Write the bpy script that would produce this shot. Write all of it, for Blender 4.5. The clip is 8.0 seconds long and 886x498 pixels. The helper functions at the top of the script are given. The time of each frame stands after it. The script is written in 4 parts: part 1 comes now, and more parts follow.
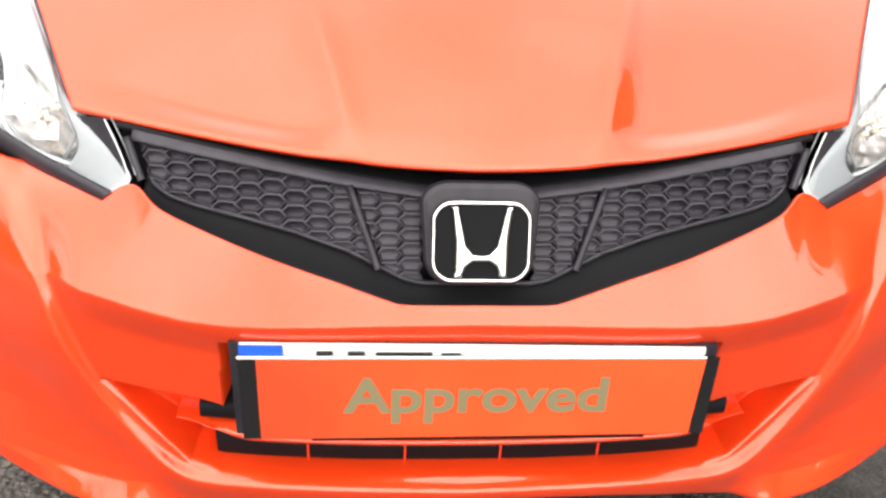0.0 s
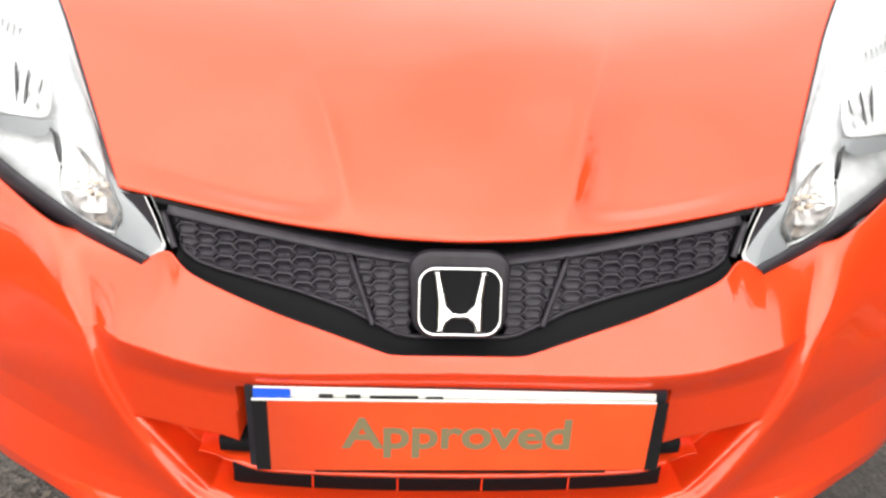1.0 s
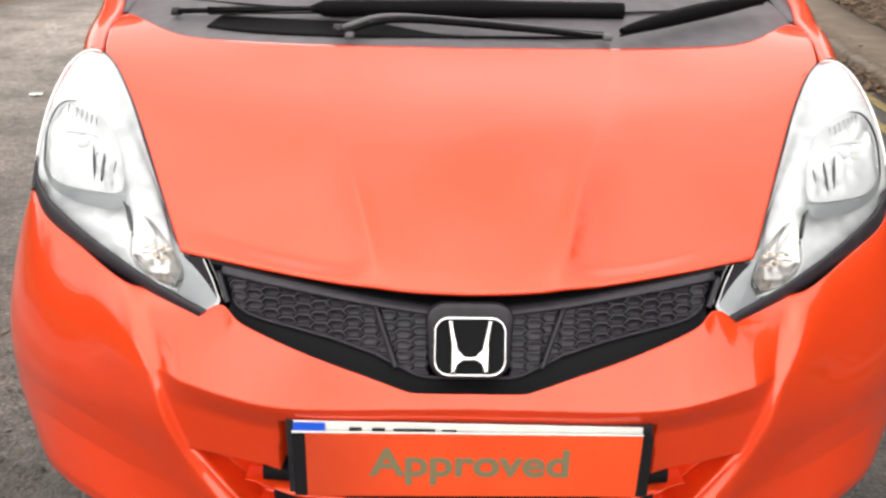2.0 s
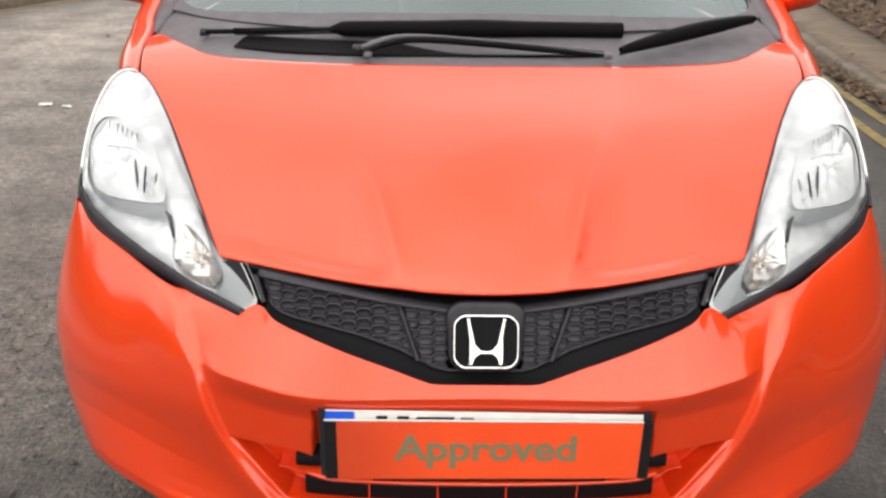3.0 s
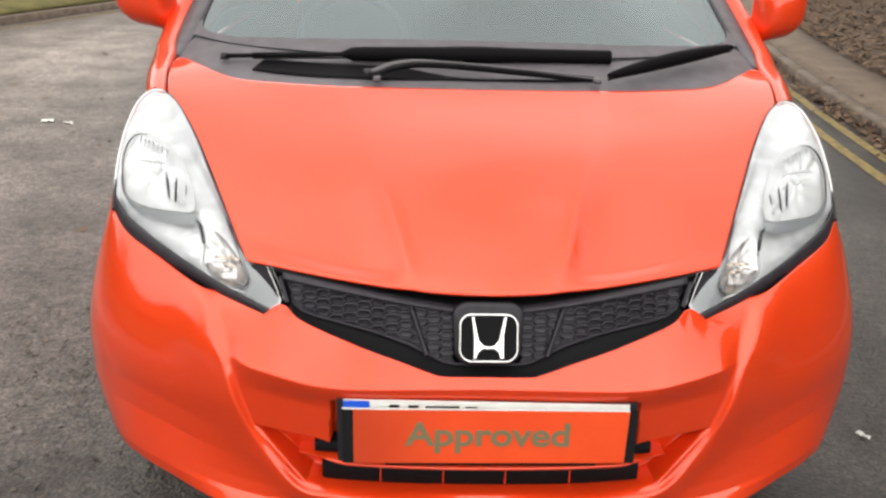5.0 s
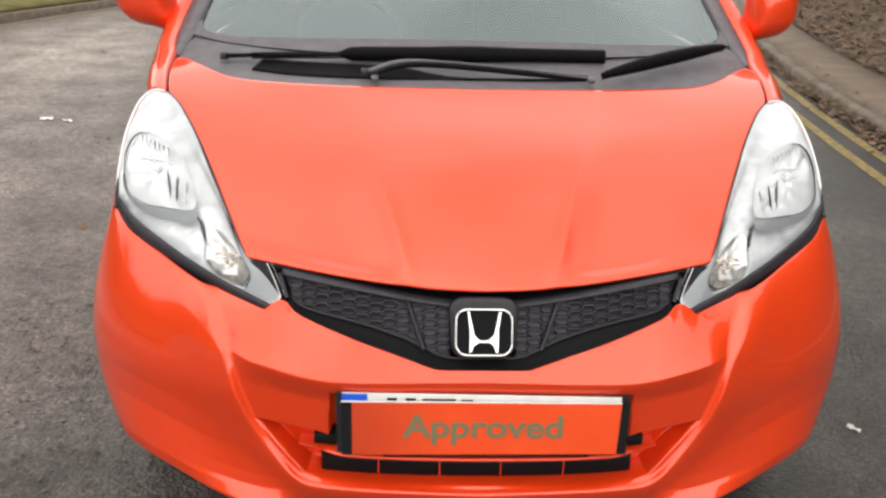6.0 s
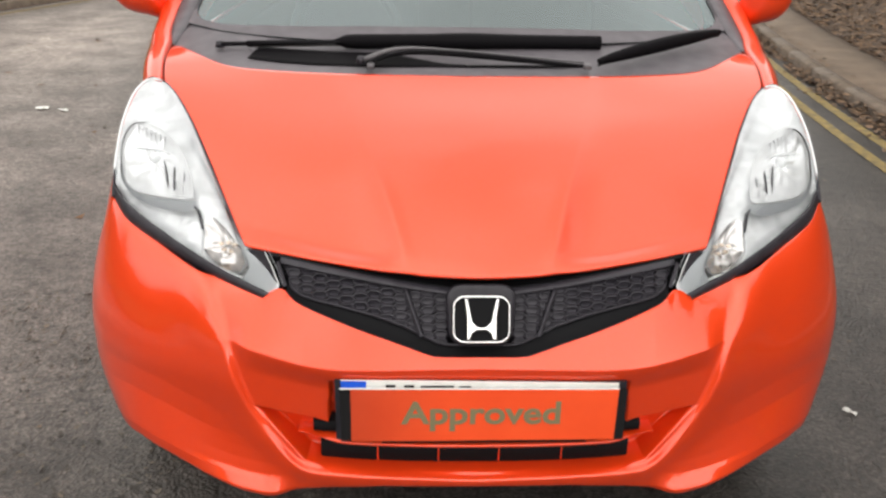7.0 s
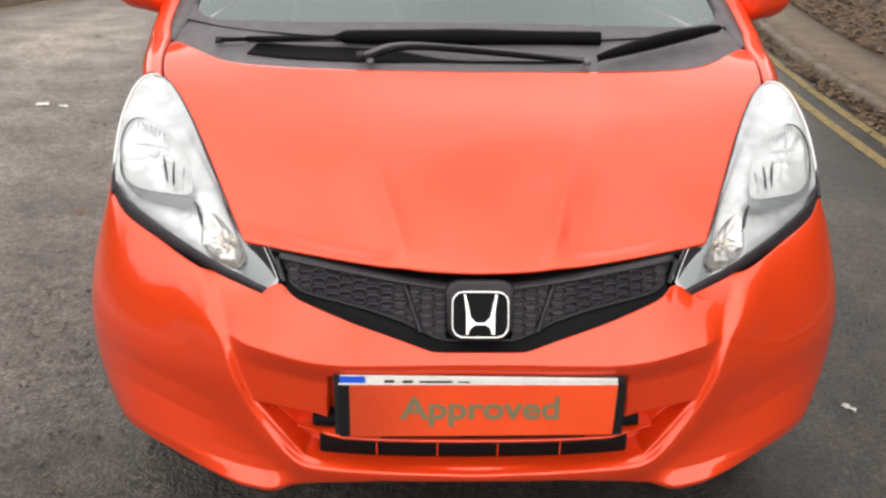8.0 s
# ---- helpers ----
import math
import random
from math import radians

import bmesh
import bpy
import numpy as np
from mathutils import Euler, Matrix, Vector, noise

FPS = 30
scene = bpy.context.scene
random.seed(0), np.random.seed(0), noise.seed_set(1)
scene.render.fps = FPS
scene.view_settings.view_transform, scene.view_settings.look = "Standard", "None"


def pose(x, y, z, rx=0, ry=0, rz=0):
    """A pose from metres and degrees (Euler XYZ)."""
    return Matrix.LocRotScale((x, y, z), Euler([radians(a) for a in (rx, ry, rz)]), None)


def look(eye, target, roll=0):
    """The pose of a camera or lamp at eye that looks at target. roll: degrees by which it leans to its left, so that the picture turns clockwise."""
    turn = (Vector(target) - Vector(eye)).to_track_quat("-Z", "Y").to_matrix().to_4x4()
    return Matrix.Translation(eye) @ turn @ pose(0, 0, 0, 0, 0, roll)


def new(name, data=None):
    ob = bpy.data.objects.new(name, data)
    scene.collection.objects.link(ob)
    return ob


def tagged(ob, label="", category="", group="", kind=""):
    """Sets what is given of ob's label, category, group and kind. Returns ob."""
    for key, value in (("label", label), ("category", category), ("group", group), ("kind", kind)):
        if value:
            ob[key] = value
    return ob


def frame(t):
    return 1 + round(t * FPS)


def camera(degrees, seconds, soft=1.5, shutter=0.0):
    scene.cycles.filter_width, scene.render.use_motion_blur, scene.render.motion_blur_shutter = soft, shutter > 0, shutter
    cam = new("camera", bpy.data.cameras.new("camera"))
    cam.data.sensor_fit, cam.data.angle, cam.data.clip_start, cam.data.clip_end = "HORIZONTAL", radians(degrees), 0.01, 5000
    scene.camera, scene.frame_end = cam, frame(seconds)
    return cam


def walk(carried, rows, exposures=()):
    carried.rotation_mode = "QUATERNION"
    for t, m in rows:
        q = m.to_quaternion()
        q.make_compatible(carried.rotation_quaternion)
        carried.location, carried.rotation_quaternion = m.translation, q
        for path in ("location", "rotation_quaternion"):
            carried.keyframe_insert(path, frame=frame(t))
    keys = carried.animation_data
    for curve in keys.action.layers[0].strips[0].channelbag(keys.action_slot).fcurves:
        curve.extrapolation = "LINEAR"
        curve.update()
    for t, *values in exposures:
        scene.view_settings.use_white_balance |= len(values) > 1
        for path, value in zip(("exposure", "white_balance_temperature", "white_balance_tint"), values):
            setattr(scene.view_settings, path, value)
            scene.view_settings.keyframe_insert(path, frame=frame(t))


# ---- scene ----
cam = camera(55.0, 8.0, soft=2.6)
ROWS = [
    (0.0, -0.1118, -0.7706, 1.1373, -3.61, -29.96, -2.61),
    (0.5, -0.1005, -0.8203, 1.1883, -3.50, -28.96, -2.61),
    (1.0, -0.0732, -0.9044, 1.2368, -1.96, -27.07, -2.11),
    (1.5, -0.0593, -1.0091, 1.2767, -0.84, -24.41, -0.88),
    (1.7, -0.0571, -1.0421, 1.2875, -0.43, -23.40, -0.99),
    (2.8, -0.0772, -1.1681, 1.3420, -0.46, -22.14, -0.78),
    (3.0, -0.0936, -1.1973, 1.3490, -0.68, -22.24, -0.81),
    (3.5, -0.1220, -1.2700, 1.3680, -0.86, -21.53, -0.96),
    (4.0, -0.1325, -1.3129, 1.3855, -0.96, -20.76, -1.26),
    (4.5, -0.1345, -1.3409, 1.3850, -1.68, -20.27, -1.42),
    (5.0, -0.1322, -1.3485, 1.3853, -1.38, -21.00, -1.39),
    (5.2, -0.1298, -1.3584, 1.3893, -1.33, -21.09, -1.45),
    (6.3, -0.1305, -1.3841, 1.3978, -1.68, -21.37, -1.27),
    (6.5, -0.1314, -1.3844, 1.3983, -1.78, -21.82, -1.21),
    (7.0, -0.1290, -1.3866, 1.4012, -1.82, -22.10, -1.03),
    (7.5, -0.1241, -1.3900, 1.3988, -1.74, -22.16, -1.06),
    (8.0, -0.1252, -1.3882, 1.3988, -1.75, -22.31, -1.04),
]
walk(cam, [(t, pose(x, y, z, 90 + pitch, roll, yaw)) for t, x, y, z, yaw, pitch, roll in ROWS],
     [(0.0, 1.18), (1.0, 0.83), (1.5, 0.64), (3.0, 0.36), (5.0, 0.31), (8.0, 0.26)])

# ---- light: a bright overcast sky ----
world = bpy.data.worlds.new("overcast_sky")
scene.world = world
world.use_nodes = True
wn, wl = world.node_tree.nodes, world.node_tree.links
sky = wn.new("ShaderNodeTexSky")
sky.sky_type, sky.sun_disc = "NISHITA", False
sky.sun_elevation, sky.sun_rotation = radians(68), radians(188)
sky.air_density, sky.dust_density = 1.0, 0.4
veil = wn.new("ShaderNodeHueSaturation")
veil.inputs["Saturation"].default_value = 0.06
# thin overcast: brighter overhead than at the horizon
way = wn.new("ShaderNodeTexCoord")
split = wn.new("ShaderNodeSeparateXYZ")
rise = wn.new("ShaderNodeMapRange")
rise.inputs["From Min"].default_value, rise.inputs["From Max"].default_value = 0.0, 1.0
rise.inputs["To Min"].default_value, rise.inputs["To Max"].default_value = 0.27, 0.47
wl.new(way.outputs["Generated"], split.inputs[0])
wl.new(split.outputs["Z"], rise.inputs["Value"])
wl.new(sky.outputs[0], veil.inputs["Color"])
warm = wn.new("ShaderNodeMix")
warm.data_type, warm.blend_type = "RGBA", "MULTIPLY"
warm.inputs[0].default_value, warm.inputs[7].default_value = 1.0, (1.0, 0.965, 0.90, 1)
wl.new(veil.outputs[0], warm.inputs[6])
wl.new(warm.outputs[2], wn["Background"].inputs[0])
# soft uneven cloud
cloud = wn.new("ShaderNodeTexNoise")
cloud.inputs["Scale"].default_value, cloud.inputs["Detail"].default_value, cloud.inputs["Roughness"].default_value = 1.7, 4.0, 0.45
wl.new(way.outputs["Generated"], cloud.inputs["Vector"])
thick = wn.new("ShaderNodeMapRange")
thick.inputs["From Min"].default_value, thick.inputs["From Max"].default_value = 0.35, 0.65
thick.inputs["To Min"].default_value, thick.inputs["To Max"].default_value = 0.68, 1.36
wl.new(cloud.outputs[0], thick.inputs["Value"])
bright = wn.new("ShaderNodeMath")
bright.operation = "MULTIPLY"
wl.new(rise.outputs[0], bright.inputs[0])
wl.new(thick.outputs[0], bright.inputs[1])
wl.new(bright.outputs[0], wn["Background"].inputs[1])
sun = new("sun", bpy.data.lights.new("sun", "SUN"))
sun.data.energy, sun.data.angle, sun.data.color = 0.5, radians(140), (1.0, 0.96, 0.9)
sun.matrix_world = look((0, 0, 0), (0.06, 0.38, -0.92))


# ---- materials ----
def material(name, colour, rough=0.5, metal=0.0, **more):
    m = bpy.data.materials.new(name)
    m.use_nodes = True
    p = m.node_tree.nodes["Principled BSDF"]
    p.inputs["Base Color"].default_value = (*colour, 1)
    p.inputs["Roughness"].default_value, p.inputs["Metallic"].default_value = rough, metal
    for k, v in more.items():
        p.inputs[k.replace("_", " ")].default_value = v
    return m


def node(m, kind, **values):
    n = m.node_tree.nodes.new(kind)
    for k, v in values.items():
        n.inputs[k.replace("_", " ")].default_value = v
    return n


def mottle(m, scale, low, high, detail=6.0, bump=0.0, bump_scale=None, rough=None, dist=0.01):
    """Colour between low and high by noise in object space, and a fine relief."""
    t, p = m.node_tree, m.node_tree.nodes["Principled BSDF"]
    co = node(m, "ShaderNodeTexCoord")
    n = node(m, "ShaderNodeTexNoise", Scale=scale, Detail=detail)
    t.links.new(co.outputs["Object"], n.inputs["Vector"])
    ramp = node(m, "ShaderNodeValToRGB")
    ramp.color_ramp.elements[0].position, ramp.color_ramp.elements[1].position = 0.3, 0.7
    ramp.color_ramp.elements[0].color, ramp.color_ramp.elements[1].color = (*low, 1), (*high, 1)
    t.links.new(n.outputs[0], ramp.inputs[0])
    t.links.new(ramp.outputs[0], p.inputs["Base Color"])
    if bump:
        f = node(m, "ShaderNodeTexNoise", Scale=bump_scale or scale * 8, Detail=4.0)
        t.links.new(co.outputs["Object"], f.inputs["Vector"])
        b = node(m, "ShaderNodeBump", Strength=bump, Distance=dist)
        t.links.new(f.outputs[0], b.inputs["Height"])
        t.links.new(b.outputs[0], p.inputs["Normal"])
    return m


PAINT = material("orange_red_car_paint", (0.80, 0.047, 0.006), 0.42, 0.4, Coat_Weight=1.0, Coat_Roughness=0.04, Coat_IOR=1.57, Specular_IOR_Level=0.2)
mottle(PAINT, 900, (0.76, 0.044, 0.005), (0.84, 0.058, 0.007), 2.0)
BLACK = mottle(material("black_plastic", (0.02, 0.02, 0.02), 0.45, Specular_IOR_Level=0.35), 40, (0.014, 0.0125, 0.017), (0.026, 0.023, 0.030), bump=0.15, bump_scale=900, dist=0.001)
GRILLEGREY = mottle(material("charcoal_grille_plastic", (0.03, 0.028, 0.034), 0.5, Specular_IOR_Level=0.35), 60, (0.020, 0.018, 0.024), (0.032, 0.029, 0.037), bump=0.2, bump_scale=900, dist=0.001)
# near-black: dark plastic parts, and recesses whose shade is put into the colour
DARK = material("dark_plastic_and_recess_shade", (0.004, 0.004, 0.005), 0.7, Specular_IOR_Level=0.15)
GLOSSBLACK = material("gloss_black_plastic", (0.008, 0.008, 0.009), 0.12)
GREY = mottle(material("weathered_grey_plastic", (0.08, 0.08, 0.085), 0.6), 25, (0.080, 0.072, 0.081), (0.112, 0.102, 0.114), bump=0.2, bump_scale=700, dist=0.001)
CHROME = material("chrome", (0.85, 0.85, 0.86), 0.07, 1.0)
SATIN = material("satin_silver_plastic", (0.76, 0.77, 0.78), 0.25, 0.0)
REFLECT = material("hazy_reflector_silver", (0.94, 0.945, 0.95), 0.12, 0.6)
# grey mottle in the silver stands for broken reflections inside the lamp
HOUSING = mottle(material("silver_housing_mottled_reflections", (0.88, 0.89, 0.90), 0.2, 0.28), 24, (0.62, 0.63, 0.64), (0.94, 0.95, 0.96), 4.0, 0.7, 48, dist=0.005)
PODSILVER = material("smoky_signal_reflector", (0.55, 0.53, 0.52), 0.14, 0.85)
LAMPGREY = material("lamp_grey_plastic", (0.24, 0.25, 0.26), 0.35)
LAMPSHELF = material("lamp_shelf_plastic", (0.27, 0.28, 0.29), 0.3)
ENDGREY = material("lamp_end_plastic", (0.31, 0.325, 0.335), 0.3)
WHITE = mottle(material("white_plate_plastic", (0.75, 0.75, 0.72), 0.35), 30, (0.70, 0.70, 0.66), (0.80, 0.80, 0.77))
BLUE = material("blue_plate_band", (0.01, 0.09, 0.62), 0.35)
CARD = mottle(material("orange_red_card", (0.80, 0.09, 0.02), 0.5, Coat_Weight=0.25, Coat_Roughness=0.15, Specular_IOR_Level=0.3), 12, (0.76, 0.066, 0.012), (0.84, 0.084, 0.018))
# the card's colour deepens towards its left end
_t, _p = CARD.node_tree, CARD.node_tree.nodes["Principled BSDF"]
_deepen = _t.nodes.new("ShaderNodeMix")
_deepen.data_type, _deepen.blend_type = "RGBA", "MULTIPLY"
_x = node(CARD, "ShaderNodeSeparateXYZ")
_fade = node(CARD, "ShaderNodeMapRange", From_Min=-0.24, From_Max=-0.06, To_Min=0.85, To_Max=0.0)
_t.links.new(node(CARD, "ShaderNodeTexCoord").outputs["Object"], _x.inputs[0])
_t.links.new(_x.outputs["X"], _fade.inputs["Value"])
_t.links.new(_fade.outputs[0], _deepen.inputs[0])
_t.links.new(_p.inputs["Base Color"].links[0].from_socket, _deepen.inputs[6])
_deepen.inputs[7].default_value = (0.58, 0.62, 0.9, 1)
_t.links.new(_deepen.outputs[2], _p.inputs["Base Color"])
OLIVE = material("olive_grey_lettering", (0.19, 0.16, 0.085), 0.5)
WIPER = material("black_wiper_rubber", (0.004, 0.0035, 0.0045), 0.65, Specular_IOR_Level=0.07)
GREYGLOSS = material("grey_wiper_paint", (0.085, 0.078, 0.085), 0.5)
RUBBER = mottle(material("tyre_rubber", (0.02, 0.02, 0.02), 0.8), 60, (0.015, 0.015, 0.015), (0.035, 0.034, 0.033))
ALLOY = material("silver_wheel_paint", (0.55, 0.56, 0.58), 0.35, 0.7)
AMBER = material("pale_amber_bulb", (0.80, 0.66, 0.54), 0.2)
CABIN = mottle(material("dark_grey_cabin_plastic", (0.05, 0.05, 0.055), 0.65), 30, (0.035, 0.035, 0.04), (0.065, 0.065, 0.07))
LINING = mottle(material("grey_roof_lining", (0.4, 0.4, 0.38), 0.9), 90, (0.36, 0.36, 0.34), (0.44, 0.44, 0.42))
SEAT = mottle(material("charcoal_seat_cloth", (0.05, 0.05, 0.055), 0.9), 200, (0.035, 0.035, 0.04), (0.08, 0.08, 0.085))


def glass(name, tint, ior, rough=0.01, dust_and_sky=0.0, sheen=(1, 1, 1)):
    m = bpy.data.materials.new(name)
    m.use_nodes = True
    t = m.node_tree
    t.nodes.remove(t.nodes["Principled BSDF"])
    clear, gloss, mix, fr, film, haze = (t.nodes.new("ShaderNode" + k) for k in ("BsdfTransparent", "BsdfGlossy", "MixShader", "Fresnel", "MixShader", "BsdfDiffuse"))
    clear.inputs[0].default_value, gloss.inputs["Roughness"].default_value, fr.inputs[0].default_value = (*tint, 1), rough, ior
    gloss.inputs[0].default_value = (*sheen, 1)
    # pale diffuse film: dust on the glass, raised to stand for reflected sky
    film.inputs[0].default_value, haze.inputs[0].default_value = dust_and_sky, (0.70, 0.78, 0.80, 1)
    for a, b in ((fr.outputs[0], mix.inputs[0]), (clear.outputs[0], film.inputs[1]), (haze.outputs[0], film.inputs[2]), (film.outputs[0], mix.inputs[1]), (gloss.outputs[0], mix.inputs[2]), (mix.outputs[0], t.nodes["Material Output"].inputs[0])):
        t.links.new(a, b)
    return m


SCREEN = glass("windscreen_glass", (0.60, 0.74, 0.74), 1.95, dust_and_sky=0.11, sheen=(0.84, 0.97, 1.0))
TINTED = glass("tinted_side_glass", (0.25, 0.28, 0.28), 1.55)
LENS = glass("clear_lamp_lens", (0.96, 0.97, 0.98), 1.45)

# ---- building helpers ----
def link(name, verts, faces, mat, parent=None, label="", smooth=True, thick=0.0, kind="", category=""):
    me = bpy.data.meshes.new(name)
    me.from_pydata([tuple(float(c) for c in v) for v in verts], [], faces)
    me.polygons.foreach_set("use_smooth", [smooth] * len(me.polygons))
    me.materials.append(mat)
    me.update()
    ob = new(name, me)
    ob.parent = parent
    if thick:
        s = ob.modifiers.new("thickness", "SOLIDIFY")
        s.thickness, s.offset = abs(thick), -1.0 if thick > 0 else 1.0
    return tagged(ob, label, category, "", kind)


def part(name, bm, mat, parent=None, label="", smooth=True):
    me = bpy.data.meshes.new(name)
    bm.normal_update()
    bm.to_mesh(me)
    bm.free()
    me.polygons.foreach_set("use_smooth", [smooth] * len(me.polygons))
    me.materials.append(mat)
    ob = new(name, me)
    ob.parent = parent
    return tagged(ob, label)


def sheet(name, grid, mat, parent=None, label="", thick=0.0, flip=False, **tags):
    """A smooth sheet over a grid of points [i][j]."""
    g = np.asarray(grid, float)
    a, b = g.shape[:2]
    q = lambda i, j: i * b + j
    faces = [(q(i, j), q(i + 1, j), q(i + 1, j + 1), q(i, j + 1)) for i in range(a - 1) for j in range(b - 1)]
    if flip:
        faces = [f[::-1] for f in faces]
    return link(name, g.reshape(-1, 3), faces, mat, parent, label, True, thick, **tags)


def spline(points, n):
    """n points evenly along a smooth curve through the points."""
    p = np.asarray(points, float)
    k = np.concatenate([[0], np.cumsum(np.linalg.norm(np.diff(p, axis=0), axis=1) ** 0.5)])
    ext = np.vstack([2 * p[0] - p[1], p, 2 * p[-1] - p[-2]])
    fine = []
    for i in range(len(p) - 1):
        a, b, c, d = ext[i:i + 4]
        for t in np.linspace(0, 1, 24, endpoint=False):
            fine.append(0.5 * (2 * b + (c - a) * t + (2 * a - 5 * b + 4 * c - d) * t * t + (3 * b - a - 3 * c + d) * t ** 3))
    fine = np.array(fine + [p[-1]])
    s = np.concatenate([[0], np.cumsum(np.linalg.norm(np.diff(fine, axis=0), axis=1))])
    w = np.linspace(0, s[-1], n)
    return np.stack([np.interp(w, s, fine[:, i]) for i in range(p.shape[1])], 1)


def coons(front, back, left, right):
    """A patch between four curves: front and back run left to right, left and right run front to back."""
    n, m = len(front), len(left)
    u, v = np.linspace(0, 1, n)[:, None, None], np.linspace(0, 1, m)[None, :, None]
    f, b, l, r = front[:, None], back[:, None], left[None], right[None]
    return (1 - v) * f + v * b + (1 - u) * l + u * r - ((1 - u) * (1 - v) * front[0] + u * (1 - v) * front[-1] + (1 - u) * v * back[0] + u * v * back[-1])


def mirrored(g):
    """A half grid [i][j], i from the middle outward, with its other half."""
    o = g[:0:-1] * np.array([-1, 1, 1])
    return np.concatenate([o, g])


def flipx(g):
    return np.asarray(g) * np.array([-1, 1, 1])


def smooth_step(a, b, x):
    t = np.clip((np.asarray(x, float) - a) / (b - a), 0, 1)
    return t * t * (3 - 2 * t)


def box(bm, size, at, bevel=0.0, turn=None):
    m = Matrix.Translation(at) @ (turn or Matrix.Identity(4)) @ Matrix.Diagonal((*size, 1))
    r = bmesh.ops.create_cube(bm, size=1, matrix=m)
    if bevel:
        es = {e for v in r["verts"] for e in v.link_edges}
        bmesh.ops.bevel(bm, geom=list(es), offset=bevel, segments=2, affect="EDGES", profile=0.6)


def tube(name, path, radius, mat, parent=None, label="", sides=10, flat=1.0, closed=False):
    """A rod of round or flattened section along a path."""
    p = np.asarray(path, float)
    n = len(p)
    r = np.broadcast_to(np.asarray(radius, float), (n,))
    verts = []
    for i in range(n):
        d = p[(i + 1) % n] - p[i - 1] if closed else p[min(i + 1, n - 1)] - p[max(i - 1, 0)]
        d = Vector(d).normalized()
        side = d.cross(Vector((0, 0, 1)) if abs(d.z) < 0.95 else Vector((0, 1, 0))).normalized()
        up = side.cross(d)
        for k in range(sides):
            a = 2 * math.pi * k / sides
            verts.append(Vector(p[i]) + side * math.cos(a) * r[i] + up * math.sin(a) * r[i] * flat)
    q = lambda i, k: (i % n) * sides + k % sides
    faces = [(q(i, k), q(i + 1, k), q(i + 1, k + 1), q(i, k + 1)) for i in range(n if closed else n - 1) for k in range(sides)]
    if not closed:
        faces += [tuple(range(sides))[::-1], tuple(q(n - 1, k) for k in range(sides))]
    return link(name, verts, faces, mat, parent, label)


# ---- the car's form ----
HALF, NOSE, SQUARE = 0.8475, 0.41, 2.8
FRONT_AXLE, REAR_AXLE, ARCH = 0.82, 3.32, 0.335


def plan_y(x):
    u = np.minimum(np.abs(x) / HALF, 1.0) ** SQUARE
    return NOSE * (1 - np.sqrt(np.maximum(0, 1 - u)))


# upper rim of the bumper and the wing: under the grille, along the lamp, up its outer side and along the bonnet to the pillar
RIM = [(0, 0.0, 0.620), (0.045, 0.0, 0.620), (0.080, 0.0005, 0.6205), (0.098, 0.002, 0.624), (0.16, 0.010, 0.645), (0.24, 0.022, 0.671), (0.34, 0.056, 0.7025), (0.377, 0.082, 0.7225), (0.412, 0.085, 0.705)]
LAMP_LOW = [(0.412, 0.085, 0.705), (0.50, 0.135, 0.720), (0.58, 0.185, 0.741), (0.66, 0.245, 0.763), (0.726, 0.305, 0.783), (0.769, 0.37, 0.805)]
LAMP_OUT = [(0.769, 0.37, 0.805), (0.776, 0.41, 0.844), (0.780, 0.46, 0.888), (0.783, 0.53, 0.935), (0.777, 0.60, 0.976), (0.764, 0.638, 0.996), (0.744, 0.652, 1.004), (0.720, 0.640, 1.002)]
LAMP_IN = [(0.458, 0.160, 0.773), (0.512, 0.27, 0.827), (0.571, 0.39, 0.884), (0.621, 0.49, 0.936), (0.672, 0.58, 0.978), (0.702, 0.622, 0.996), (0.720, 0.640, 1.002)]
LAMP_END = [(0.412, 0.085, 0.705), (0.381, 0.092, 0.7265), (0.425, 0.132, 0.760), (0.458, 0.160, 0.773)]
WING_TOP = [(0.720, 0.640, 1.002), (0.738, 0.72, 1.022), (0.751, 0.80, 1.036), (0.763, 0.91, 1.048)]

car = tagged(new("hatchback_car"), "orange-red small hatchback parked on the road with black honeycomb grille", "car")


def column(P, T, zb, zt, n, round_top=0.0, ease=1.0):
    """Points from the upper rim T down the body side to height zb, above the plan place P."""
    z = zt + (zb - zt) * np.linspace(0, 1, n) ** ease
    knee = min(0.53, zt - 0.03)
    t = np.clip((z - knee) / (zt - knee), 0, 1)
    g = (1 - round_top) * t ** 1.9 + round_top * (1 - (1 - t ** 2.5) ** 0.6)
    x = P[0] + (T[0] - P[0]) * g
    y = P[1] + (T[1] - P[1]) * g
    return np.stack([x, y, z], 1)


# the bumper's ridge: along the lip under the air slot, then up round the corner to the lamp
RIDGE = [(-0.05, 0.352), (0.0, 0.352), (0.178, 0.358), (0.263, 0.361), (0.318, 0.364), (0.345, 0.372), (0.367, 0.389), (0.397, 0.425), (0.436, 0.480), (0.461, 0.535), (0.488, 0.612), (0.522, 0.685), (0.553, 0.75)]


def ridge_distance(x, z):
    """Signed distance to the ridge: positive above it and towards the middle."""
    pts = spline([(a, 0, b) for a, b in RIDGE], 60)
    best, sign = np.full(x.shape, 9.0), np.ones(x.shape)
    for p, q in zip(pts[:-1], pts[1:]):
        dx, dz = q[0] - p[0], q[2] - p[2]
        t = np.clip(((x - p[0]) * dx + (z - p[2]) * dz) / (dx * dx + dz * dz), 0, 1)
        ex, ez = x - p[0] - t * dx, z - p[2] - t * dz
        d = np.hypot(ex, ez)
        near = d < best
        best = np.where(near, d, best)
